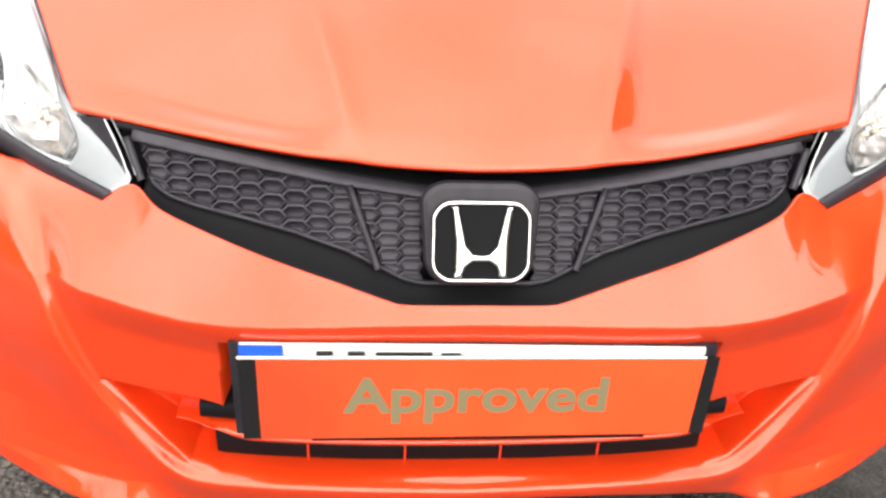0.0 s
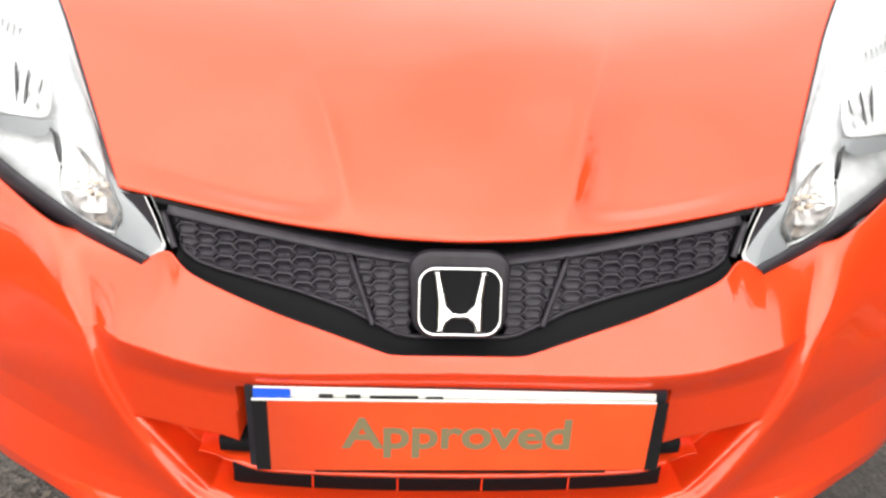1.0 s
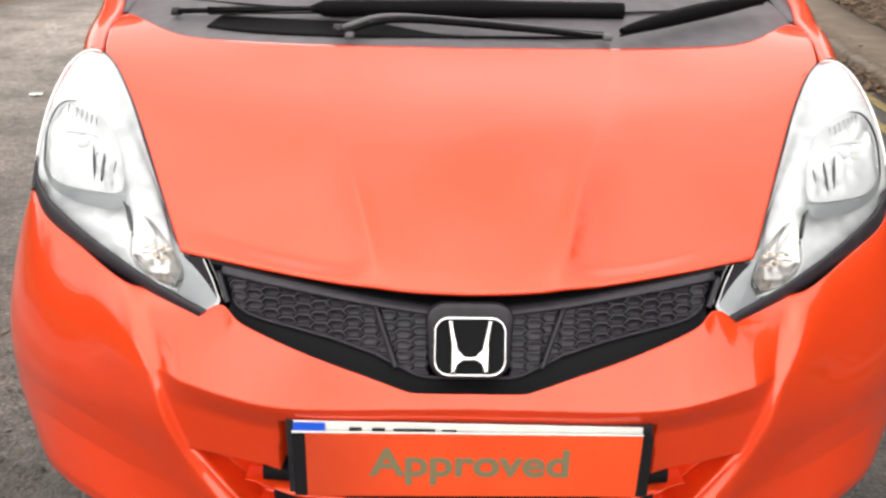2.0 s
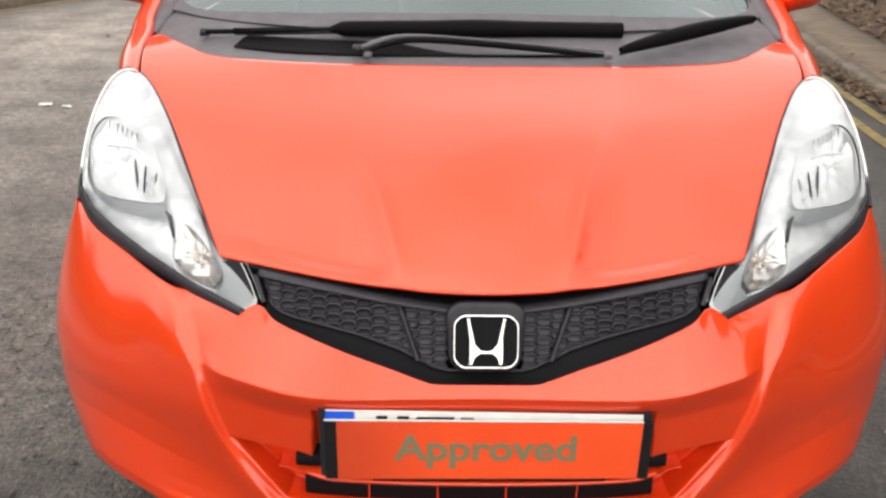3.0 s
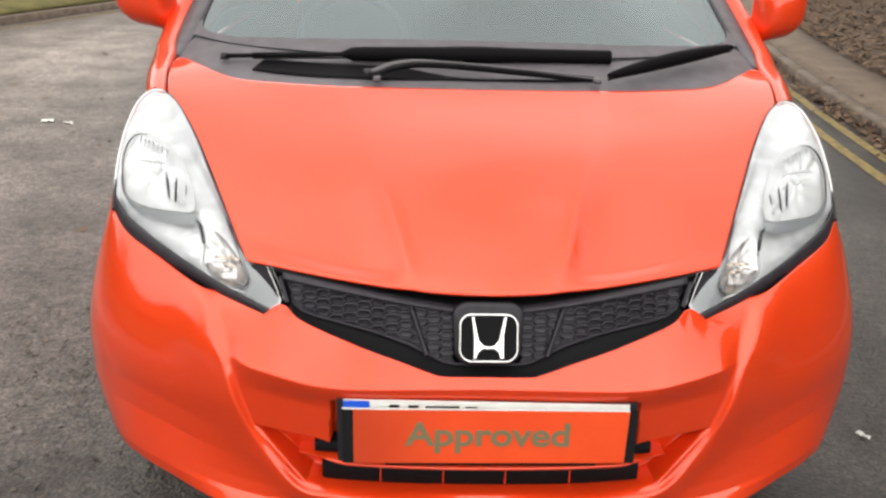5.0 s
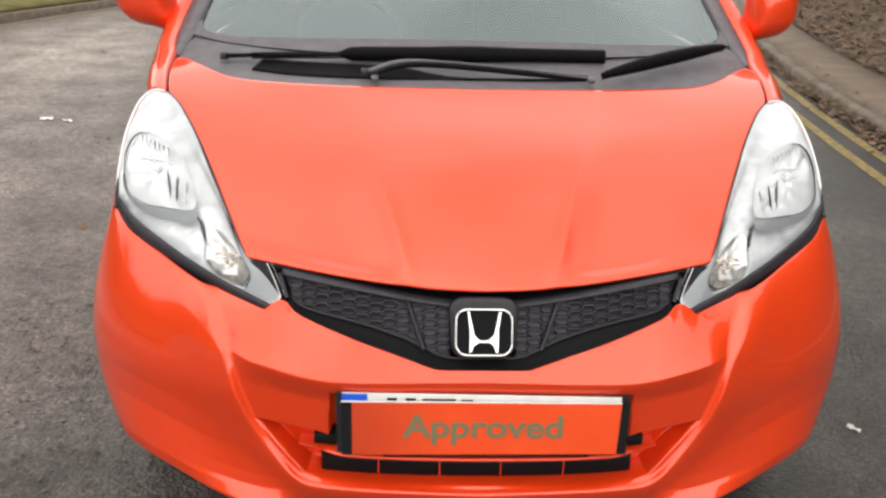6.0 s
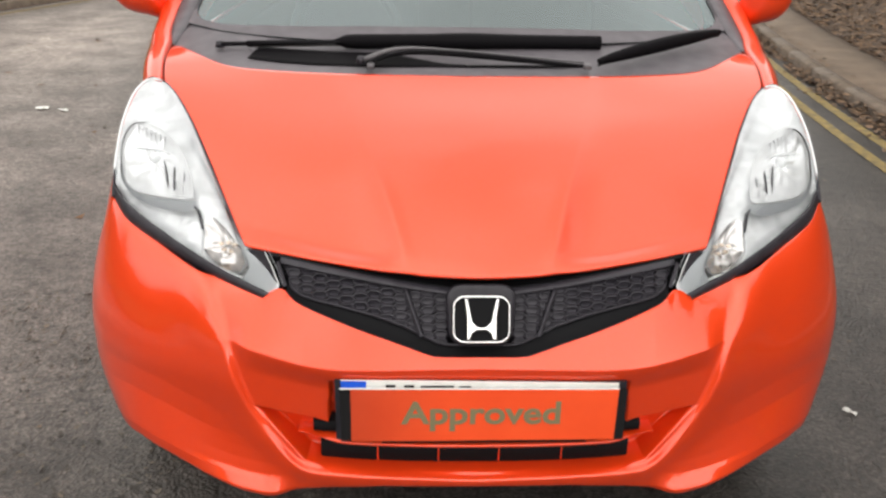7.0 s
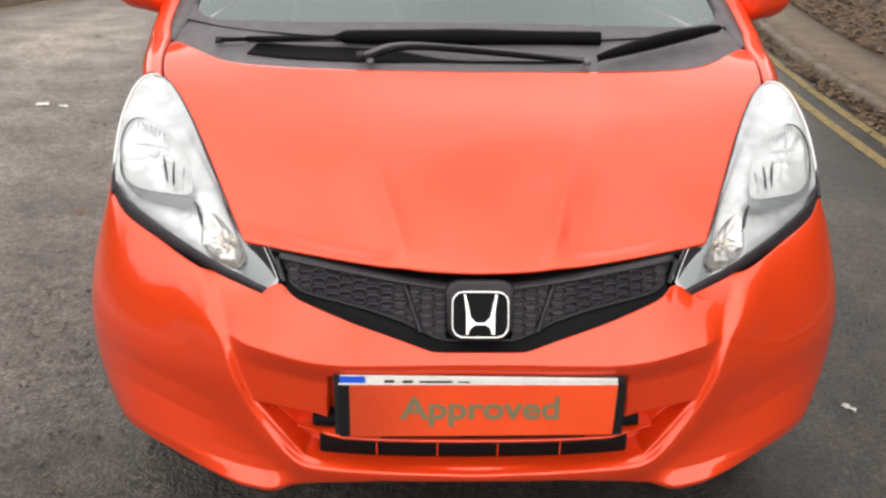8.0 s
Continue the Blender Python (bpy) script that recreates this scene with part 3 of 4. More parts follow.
# ---- head lamps ----
def lamp(s):
    fl = (lambda g: g) if s > 0 else flipx
    mx = (lambda p: Vector((s * p[0], p[1], p[2])))
    head = new("headlight")
    head.parent = car
    tagged(head, "clear headlight with bright silver reflectors and a black lower trim")
    inner, outer = spline(LAMP_IN, 44), spline(LAMP_OUT, 28)
    lower, end = spline(LAMP_LOW, 44), spline(LAMP_END, 28)
    skin = coons(lower, inner, end, outer)
    u, v = np.meshgrid(np.linspace(0, 1, 44), np.linspace(0, 1, 28), indexing="ij")
    dome = (np.sin(u * math.pi) ** 0.8 * np.sin(v * math.pi) ** 0.8)[..., None] * np.array([0.008, -0.022, 0.016])
    skin = skin + dome
    sheet("lens", fl(skin), LENS, head, "clear plastic lens", flip=s < 0)
    inward = np.array([-0.25, 0.86, -0.45])
    deep = np.clip(np.minimum(np.minimum(u, 1 - u) * 9, np.minimum(v, 1 - v) * 6), 0, 1)
    deep = deep * deep * (3 - 2 * deep)
    back = skin + (0.0015 + 0.024 * deep)[..., None] * inward
    sheet("housing", fl(back), HOUSING, head, "bright silver housing with mottled reflections in its colour", flip=s < 0)

    def at(a, b, d):
        fa, fb = min(max(a, 0.0), 0.9999) * 43, min(max(b, 0.0), 0.9999) * 27
        i, j = int(fa), int(fb)
        p = (skin[i, j] * (1 - fb + j) + skin[i, j + 1] * (fb - j)) * (1 - fa + i) + (skin[i + 1, j] * (1 - fb + j) + skin[i + 1, j + 1] * (fb - j)) * (fa - i)
        return Vector(p + d * inward)

    # main chamber: a rounded, faceted reflector
    rim_uv = spline([(a, b, 0) for a, b in ((0.92, 0.57), (0.965, 0.44), (0.97, 0.31), (0.93, 0.21), (0.82, 0.20), (0.72, 0.23), (0.60, 0.31), (0.48, 0.43), (0.42, 0.55), (0.44, 0.70), (0.54, 0.79), (0.66, 0.77), (0.77, 0.72), (0.86, 0.65), (0.92, 0.57))], 57)

    def chamber(name, ring_uv, mid_uv, d0, depth, facets, amount, label, mat=REFLECT):
        g = []
        n = len(ring_uv) - 1
        for q, r0 in enumerate(ring_uv):
            row = []
            for t in np.linspace(0.04, 1, 14):
                facet = amount * (math.sin(q * 2 * math.pi * facets / n) * math.sin(t * 7.0) + 0.5 * math.sin(q * 2 * math.pi * (facets + 4) / n + 4 * t)) * (1 - t ** 6)
                row.append(tuple(mx(at(mid_uv[0] + (r0[0] - mid_uv[0]) * t, mid_uv[1] + (r0[1] - mid_uv[1]) * t, d0 + depth * (1 - t ** 2.5) + facet))))
            g.append(row)
        return sheet(name, g, mat, head, label, flip=s > 0)

    bowl = chamber("reflector", rim_uv, (0.71, 0.50), 0.006, 0.010, 7, 0.0019, "faceted bright reflector bowl")
    c = at(0.71, 0.52, 0.016)
    bm = bmesh.new()
    bmesh.ops.create_uvsphere(bm, u_segments=16, v_segments=10, radius=0.013, matrix=Matrix.Translation(mx(c)) @ Matrix.Diagonal((1, 1.3, 1, 1)))
    part("bulb", bm, SATIN, bowl)
    tube("bulb_shield", [mx(at(a, b, 0.012)) for a, b in ((0.86, 0.44), (0.78, 0.52), (0.70, 0.60), (0.62, 0.66))], [0.001, 0.003, 0.003, 0.001], SATIN, bowl, "", 6)
    # thin dark edge on its outer side
    tube("bowl_rim", [mx(at(a, b, 0.005)) for a, b in spline([(0.84, 0.665, 0), (0.92, 0.57, 0), (0.967, 0.44, 0), (0.972, 0.31, 0), (0.93, 0.20, 0)], 24)[:, :2]], [0.0006 + 0.0018 * math.sin(k * math.pi / 23) for k in range(24)], BLACK, bowl, "thin black rim", 6)
    # short teeth along its upper edge
    for k in range(7):
        a, b = 0.88 - 0.032 * k, 0.60 + 0.021 * k
        tube("tooth", [mx(at(a, b, 0.006)), mx(at(a - 0.012, b - 0.055, 0.010))], [0.0014, 0.0006], LAMPGREY, bowl, "", 5)
    # dark upright flutes beside the bulb
    for (a0, b0), (a1, b1), w in (((0.64, 0.57), (0.585, 0.40), 0.0022), ((0.57, 0.62), (0.545, 0.38), 0.0022), ((0.50, 0.67), (0.485, 0.46), 0.0018), ((0.455, 0.66), (0.44, 0.55), 0.0016)):
        pts = [mx(at(a0 + (a1 - a0) * t, b0 + (b1 - b0) * t, 0.010 + 0.003 * math.sin(t * math.pi))) for t in np.linspace(0, 1, 7)]
        tube("flute", pts, [0.0006 + w * math.sin(t * math.pi) ** 0.7 for t in np.linspace(0.02, 0.98, 7)], BLACK, head, "", 6)
    # grey shelf under the bowl
    top_uv = spline([(0.965, 0.29, 0), (0.93, 0.20, 0), (0.82, 0.19, 0), (0.72, 0.22, 0), (0.60, 0.30, 0), (0.48, 0.42, 0), (0.40, 0.54, 0)], 36)
    low_uv = spline([(0.970, 0.285, 0), (0.935, 0.18, 0), (0.825, 0.155, 0), (0.71, 0.175, 0), (0.58, 0.235, 0), (0.455, 0.345, 0), (0.390, 0.49, 0)], 36)
    shelf = [[tuple(mx(at(p[0] + (q[0] - p[0]) * t, p[1] + (q[1] - p[1]) * t, 0.009 - 0.005 * t))) for t in np.linspace(0, 1, 5)] for p, q in zip(top_uv, low_uv)]
    sheet("shelf", shelf, LAMPSHELF, head, "grey shelf below the reflector", flip=s > 0)
    # turn signal pod towards the grille
    signal_uv = spline([(a, b, 0) for a, b in ((0.345, 0.16), (0.355, 0.32), (0.33, 0.48), (0.26, 0.58), (0.19, 0.56), (0.150, 0.38), (0.15, 0.18), (0.23, 0.10), (0.345, 0.16))], 45)
    pod = chamber("turn_signal", signal_uv, (0.245, 0.32), 0.004, 0.013, 8, 0.0020, "turn signal with pale bulbs", PODSILVER)
    c = at(0.24, 0.30, 0.012)
    for dx, dz in ((-0.012, 0.008), (0.010, -0.002), (0.000, 0.012), (-0.004, -0.006), (0.014, 0.010)):
        bm = bmesh.new()
        bmesh.ops.create_uvsphere(bm, u_segments=12, v_segments=8, radius=0.0048, matrix=Matrix.Translation(mx(c + Vector((dx, 0.0, dz)))) @ Matrix.Diagonal((1.3, 1, 0.7, 1)))
        part("signal_bulb", bm, AMBER, pod)
    pod_edge = [mx(at(a, b, 0.004)) for a, b in ((0.365, 0.30), (0.355, 0.17), (0.30, 0.09), (0.21, 0.09), (0.13, 0.12))]
    tube("pod_edge", spline([tuple(p) for p in pod_edge], 20), 0.0026, SATIN, pod, "", 6)
    tube("pod_hook", [mx(at(a, b, 0.004)) for a, b in ((0.405, 0.47), (0.380, 0.46), (0.370, 0.38), (0.362, 0.27))], [0.0014, 0.0040, 0.0044, 0.0016], BLACK, pod, "black clip", 6)
    # plain grey end panel beside the grille
    blank = [[tuple(mx(at(a, b, 0.003))) for b in np.linspace(0.04, 0.70, 8)] for a in np.linspace(0.012, 0.135, 6)]
    sheet("end_panel", blank, ENDGREY, head, "pale grey end panel", flip=s < 0)
    tube("end_divider", [mx(at(0.145, b, 0.003)) for b in (0.03, 0.3, 0.6, 0.9)], [0.0022, 0.0018, 0.0018, 0.001], LAMPGREY, head, "", 6)
    # black cover between lens and grille, with two thin bright edges
    face = spline([(0.381, 0.090, 0.7270), (0.393, 0.109, 0.7500), (0.4106, 0.130, 0.7790)], 14)
    back = spline([(0.385, 0.095, 0.7265), (0.420, 0.128, 0.7570), (0.454, 0.156, 0.7730)], 14)
    cover = [[tuple(mx(p + (q - p) * t)) for t in np.linspace(0, 1, 5)] for p, q in zip(face, back)]
    sheet("end_cover", cover, BLACK, head, "black end cover", flip=s < 0)
    tube("end_line", [mx(p + np.array((0, -0.002, 0))) for p in face], 0.0009, SATIN, head, "thin bright edge", 5)
    tube("end_line", [mx(p + np.array((-0.006, 0.002, 0.0015))) for p in face], 0.0007, LAMPGREY, head, "", 5)
    # black trims along the edges
    n_low = len(lower)
    def rim_at(i, j, dy, dz):
        return tuple(mx(Vector(skin[i, j]) + Vector((0, dy, dz))))

    strip_low = [[rim_at(i, 0, 0.012, -0.010), rim_at(i, 0, -0.003, -0.004), rim_at(i, 1, -0.004, 0.001), rim_at(i, 2, -0.004, 0.001), tuple((Vector(rim_at(i, 2, -0.0035, 0.0)) + Vector(rim_at(i, 3, -0.0035, -0.001))) / 2), tuple((Vector(rim_at(i, 2, 0.001, -0.001)) + Vector(rim_at(i, 3, 0.001, -0.001))) / 2)] for i in range(n_low)]
    sheet("lower_trim", strip_low, BLACK, head, "black lower trim", flip=s < 0)
    tube("seal", [mx(Vector(p) + Vector((-0.004, 0.004, -0.004))) for p in inner], 0.0058, BLACK, head, "black rubber seal", 6)
    tube("trim_tip", [mx(Vector(p) + Vector((0.0, -0.003, 0.001))) for p in outer[:6]], np.linspace(0.0050, 0.001, 6), BLACK, head, "", 8)
    tube("outer_seal", [mx(Vector(p) + Vector((0.001, 0.001, 0.001))) for p in outer], 0.0026, SATIN, head, "", 8)
    return head


lamp(-1), lamp(1)

# ---- cowl, windscreen, pillars, roof ----
glass_low = [(0, 0.86, 1.062), (0.35, 0.880, 1.064), (0.60, 0.95, 1.070), (0.745, 1.03, 1.083)]
roof_front = [(0, 1.70, 1.475), (0.30, 1.72, 1.47), (0.56, 1.77, 1.455), (0.62, 1.80, 1.445)]
pillar = [(0.745, 1.03, 1.083), (0.715, 1.30, 1.225), (0.670, 1.55, 1.35), (0.62, 1.80, 1.445)]
screen = coons(spline(glass_low, 60), spline(roof_front, 60), spline([(0, 0.86, 1.062), (0, 1.28, 1.29), (0, 1.70, 1.475)], 60), spline(pillar, 60))
windscreen = sheet("windscreen", mirrored(screen), SCREEN, car, "windscreen reflecting a pale sky")
lift = np.array([0, -0.002, 0.003])


def on_screen(u, v):
    """The place on the windscreen at column u and row v of its grid."""
    i, j = min(int(u), 58), min(int(v), 58)
    a, b = u - i, v - j
    return (screen[i, j] * (1 - a) + screen[i + 1, j] * a) * (1 - b) + (screen[i, j + 1] * (1 - a) + screen[i + 1, j + 1] * a) * b


rows_low = lambda u: float(np.interp(u, [0, 20, 40, 50, 59], [4.4, 4.1, 2.9, 1.9, 1.7]))
low_edge = [((u, 0.0), (u, rows_low(u))) for u in np.linspace(0, 54.5, 40)]
corner = [((54.5 + 4.5 * min(1, 2 * k), 8.0 * max(0, k - 0.5)), (54.5 + 3.6 * math.sin(k * math.pi / 2), rows_low(54.5) + 3.4 * (1 - math.cos(k * math.pi / 2)))) for k in np.linspace(0.1, 1, 10)]
side_edge = [((59.0, v), (58.1 + 0.3 * (v - 5) / 54, v + 0.2 * (1 - (v - 4) / 55))) for v in np.linspace(5.5, 59, 30)]
border = np.array([[on_screen(a + (c - a) * k, b + (d - b) * k) for k in np.linspace(0, 1, 4)] for (a, b), (c, d) in low_edge + corner])
sheet("screen_border", mirrored(border) + lift, GREY, windscreen, "grey printed lower border")
for s in (-1, 1):
    e = np.array([[on_screen(a + (c - a) * k, min(59.0, b + (d - b) * k)) for k in np.linspace(0, 1, 3)] for (a, b), (c, d) in corner[-1:] + side_edge]) + lift
    sheet("screen_border", e if s > 0 else flipx(e), BLACK, windscreen, "dark printed border", flip=s < 0)
cowl = coons(rear_edge + np.array([0, -0.01, -0.012]), spline([(0, 0.90, 1.066), (0.35, 0.92, 1.068), (0.60, 0.97, 1.074), (0.74, 1.04, 1.082)], n_u), spline([(0, 0.63, 1.010), (0, 0.72, 1.025), (0, 0.90, 1.066)], 30), spline([rear_edge[-1] + np.array([0, -0.01, -0.012]), (0.757, 0.96, 1.058), (0.74, 1.04, 1.082)], 30))
sheet("cowl_panel", mirrored(cowl), GREY, car, "grey plastic scuttle panel under the windscreen", 0.004)
vent = []
for k in range(72):
    w = float(smooth_step(2, 30, k))
    rows = np.linspace(10 - w, 11.3 + 6.7 * w, 8)
    vent.append([[np.interp(r, np.arange(30), cowl[k, :, c]) for c in range(3)] for r in rows])
vent = np.array(vent) + np.array([0, -0.001, 0.004])
sheet("cowl_vent", cowl[:42, 10:12] + np.array([0, -0.001, 0.004]), WIPER, car, "black air vent in the scuttle panel", 0.003)
sheet("cowl_vent", flipx(vent), WIPER, car, "black air vent in the scuttle panel", 0.003, flip=True)
roof = coons(spline(roof_front, 30), spline([(0, 3.55, 1.46), (0.3, 3.54, 1.455), (0.5, 3.50, 1.43), (0.56, 3.48, 1.41)], 30), spline([(0, 1.70, 1.475), (0, 2.4, 1.525), (0, 3.55, 1.46)], 30), spline([(0.62, 1.80, 1.445), (0.665, 2.4, 1.465), (0.56, 3.48, 1.41)], 30))
sheet("roof", mirrored(roof), PAINT, car, "", 0.006)
for s in (-1, 1):
    fl = (lambda g: g) if s > 0 else flipx
    inner_edge = np.array([(0.764, 0.912, 1.051), (0.782, 0.99, 1.073), (0.789, 1.08, 1.103), (0.786, 1.16, 1.140), (0.758, 1.36, 1.254), (0.712, 1.57, 1.362), (0.660, 1.82, 1.452)])
    edge = np.array([(0.757, 0.912, 1.046), (0.752, 1.00, 1.070), (0.744, 1.06, 1.100), (0.715, 1.30, 1.226), (0.670, 1.55, 1.351), (0.620, 1.80, 1.446)])
    trim = np.stack([spline(edge, 40) + np.array([-0.004, 0, 0.0015]), spline(inner_edge, 40) + np.array([0.004, 0.0, -0.003])], 0)
    sheet("pillar_trim", fl(trim), GREY, car, "grey plastic pillar trim", 0.004, flip=s < 0)
    a = spline(np.vstack([[(0.722, 0.648, 1.004), (0.738, 0.72, 1.023), (0.751, 0.80, 1.037)], inner_edge]), 70)
    b = spline([(0.772, 0.672, 0.992), (0.788, 0.73, 1.002), (0.803, 0.81, 1.018), (0.816, 0.92, 1.037), (0.824, 1.00, 1.060), (0.830, 1.08, 1.085), (0.834, 1.16, 1.118), (0.802, 1.36, 1.230), (0.750, 1.57, 1.342), (0.69, 1.82, 1.440)], 70)
    b = b + np.clip(np.arange(70) / 18, 0, 1)[:, None] * np.array([0.010, 0.0, 0.006])
    up = np.array([0.0, -0.2, 1.0])
    g = np.stack([a + np.array([0, 0.002, -0.006]), a] + [a + (b - a) * k + up * 0.012 * math.sin(k * math.pi * 0.9) for k in (0.25, 0.5, 0.75)] + [b, b + np.array([0.006, 0.006, -0.020]), b + np.array([0.009, 0.012, -0.06]), b + np.array([0.010, 0.02, -0.14]), b + np.array([0.002, 0.03, -0.22])], 0)
    sheet("windscreen_pillar", fl(g), PAINT, car, "", 0.0, flip=s > 0)
    # doors and rear quarter below the window line
    for nm, y0, y1 in (("front_door", 1.185, 2.20), ("rear_door", 2.205, 3.02), ("rear_quarter", 3.025, 3.86)):
        ys = np.linspace(y0, y1, 40)
        tops = [(0.822, y, 1.00 + 0.03 * (y - 1.18)) for y in ys]
        plans = [(HALF - 0.10 * max(0, (y - 3.2) / 0.66) ** 2, y) for y in ys]
        sheet(nm, fl(side(tops, plans, 30, low)), PAINT, car, "", 0.006, flip=s > 0)
    side_glass = coons(spline([(0.820, 1.12, 1.02), (0.815, 2.2, 1.02), (0.765, 3.0, 1.04), (0.70, 3.6, 1.08)], 40), spline([(0.680, 1.84, 1.440), (0.67, 2.3, 1.455), (0.615, 2.9, 1.45), (0.565, 3.45, 1.405)], 40), spline([(0.820, 1.12, 1.02), (0.770, 1.45, 1.25), (0.680, 1.84, 1.44)], 12), spline([(0.70, 3.6, 1.08), (0.565, 3.45, 1.405)], 12))
    sheet("side_window", fl(side_glass), TINTED, car, "tinted side glass", flip=s < 0)
tail = coons(spline([(0, 3.90, 0.30), (0.5, 3.89, 0.30), (0.745, 3.86, 0.30)], 20), spline([(0, 3.56, 1.455), (0.3, 3.55, 1.45), (0.56, 3.48, 1.41)], 20), spline([(0, 3.90, 0.30), (0, 3.88, 0.95), (0, 3.56, 1.455)], 30), spline([(0.745, 3.86, 0.30), (0.74, 3.83, 0.98), (0.56, 3.48, 1.41)], 30))
sheet("tailgate", mirrored(tail), PAINT, car, "", 0.006)
bm = bmesh.new()
box(bm, (1.44, 3.0, 0.10), (0, 2.1, 0.24), 0.02)
box(bm, (1.20, 0.5, 0.12), (0, 0.45, 0.34), 0.02)
part("underbody", bm, DARK, car, "black underbody")

# ---- mirrors ----
def mirror(s):
    bm = bmesh.new()
    bmesh.ops.create_uvsphere(bm, u_segments=28, v_segments=16, radius=1)
    for v in bm.verts:
        x, y, z = v.co
        sx = math.copysign(abs(x) ** 0.6, x)
        sz = math.copysign(abs(z) ** 0.65, z)
        v.co = (sx * (0.074 if s > 0 else 0.086), (y * 0.075 if y < 0 else y * 0.03), sz * 0.088 * (1.0 + (0.12 if z > 0 else -0.42) * x * s))
    bmesh.ops.transform(bm, matrix=pose(0.902 if s > 0 else -0.905, 1.18, 1.178, 0, 0, s * 8), verts=bm.verts)
    m = part("door_mirror", bm, PAINT, car, "orange-red door mirror housing")
    bm = bmesh.new()
    box(bm, (0.10, 0.06, 0.03), (s * 0.79, 1.18, 1.07), 0.01)
    part("mirror_foot", bm, BLACK, m)
    return m


mirror(-1), mirror(1)

# ---- wipers ----
def wiper(pivot, bend, tip, blade_a, blade_b, arm_mat, arm_label, width, open_arm=False):
    w = new("wiper")
    w.parent = car
    tagged(w, "black windscreen wiper at rest")
    bm = bmesh.new()
    bmesh.ops.create_cone(bm, cap_ends=True, segments=20, radius1=0.012, radius2=0.009, depth=0.016, matrix=Matrix.Translation(pivot))
    part("pivot", bm, BLACK, w)
    tube("arm", spline([pivot, bend, tip], 24), (0.0045 + 0.0055 * (1 - smooth_step(0.10, 0.40, np.linspace(0, 1, 24))) if open_arm else np.linspace(0.010, 0.0045, 24)), arm_mat, w, arm_label, 8, 0.6)
    if open_arm:
        # black rod for the arm's underside and the shadow below it, and the bracket that carries the blade
        under = spline([pivot, bend, tip], 24)[1:] + np.array([0.010, -0.013, -0.008])
        tube("arm_under_shade", under, [0.002 + 0.005 * math.sin(k * math.pi) ** 0.5 for k in np.linspace(0.02, 0.98, 23)], WIPER, w, "black rod for the shaded underside of the arm", 8)
        for p in (Vector(pivot) + Vector((0.024, -0.010, -0.012)), Vector(tip) + Vector((0.006, -0.012, -0.008))):
            bm = bmesh.new()
            box(bm, (0.018, 0.034, 0.012), p, 0.004)
            part("bracket", bm, arm_mat, w)
    a, b = Vector(blade_a), Vector(blade_b)
    n = 30
    pts = [a.lerp(b, t) + Vector((0, 0, 0.004 * math.sin(t * math.pi))) for t in np.linspace(0, 1, n)]
    tube("blade", pts, [width(t) for t in np.linspace(0, 1, n)], WIPER, w, "black wiper blade", 8, 1.0)
    tube("rubber", [p + Vector((0, 0.006, -0.010)) for p in pts], 0.003, RUBBER, w, "", 6)


wiper((-0.62, 0.83, 1.060), (-0.45, 0.825, 1.066), (-0.10, 0.835, 1.074), (-0.55, 0.822, 1.066), (0.360, 0.865, 1.070), WIPER, "black wiper arm", lambda t: 0.005 + 0.0135 * float(smooth_step(0.255, 0.28, t)) + 0.003 * math.exp(-((t - 0.62) / 0.09) ** 2))
wiper((-0.255, 0.70, 1.047), (-0.12, 0.755, 1.068), (0.29, 0.710, 1.046), (0.325, 0.700, 1.050), (0.690, 0.915, 1.096), GREYGLOSS, "grey wiper arm", lambda t: 0.007 + 0.0115 * math.sin(t * math.pi) ** 0.6, True)

# ---- cabin ----
dash = coons(spline([(-0.735, 1.08, 1.03), (0, 0.93, 1.03), (0.735, 1.08, 1.03)], 20), spline([(-0.79, 1.52, 0.98), (0, 1.50, 1.0), (0.79, 1.52, 0.98)], 20), spline([(-0.735, 1.08, 1.03), (-0.78, 1.3, 1.04), (-0.79, 1.52, 0.98)], 12), spline([(0.735, 1.08, 1.03), (0.78, 1.3, 1.04), (0.79, 1.52, 0.98)], 12))
sheet("dashboard", dash, CABIN, car, "dark grey dashboard", 0.03)
for s in (-1, 1):
    lining = [[(s * (0.795 - 0.02 * k), y, 0.45 + 0.57 * k + 0.02 * (y - 1.2)) for k in np.linspace(0, 1, 4)] for y in np.linspace(1.2, 3.3, 8)]
    sheet("door_lining", lining, CABIN, car, "dark door lining", 0.004)
tube("steering_wheel", [(-0.36 + 0.18 * math.cos(a), 1.62 + 0.07 * math.sin(a), 0.98 + 0.165 * math.sin(a)) for a in np.linspace(0, 2 * math.pi, 36, endpoint=False)], 0.015, CABIN, car, "dark steering wheel", 8, closed=True)
for x in (-0.36, 0.36):
    bm = bmesh.new()
    box(bm, (0.50, 0.50, 0.16), (x, 1.98, 0.58), 0.05)
    front_seat = part("front_seat", bm, SEAT, car, "charcoal cloth front seat")
    for nm, size, at in (("backrest", (0.50, 0.16, 0.62), (x, 2.25, 0.93)), ("head_restraint", (0.27, 0.10, 0.18), (x, 2.36, 1.31))):
        bm = bmesh.new()
        box(bm, size, at, 0.04, pose(0, 0, 0, -14))
        part(nm, bm, SEAT, front_seat)

lining = coons(spline([(-0.60, 1.84, 1.42), (0, 1.74, 1.45), (0.60, 1.84, 1.42)], 16), spline([(-0.54, 3.45, 1.39), (0, 3.5, 1.44), (0.54, 3.45, 1.39)], 16), spline([(-0.60, 1.84, 1.42), (-0.61, 2.5, 1.44), (-0.54, 3.45, 1.39)], 12), spline([(0.60, 1.84, 1.42), (0.61, 2.5, 1.44), (0.54, 3.45, 1.39)], 12))
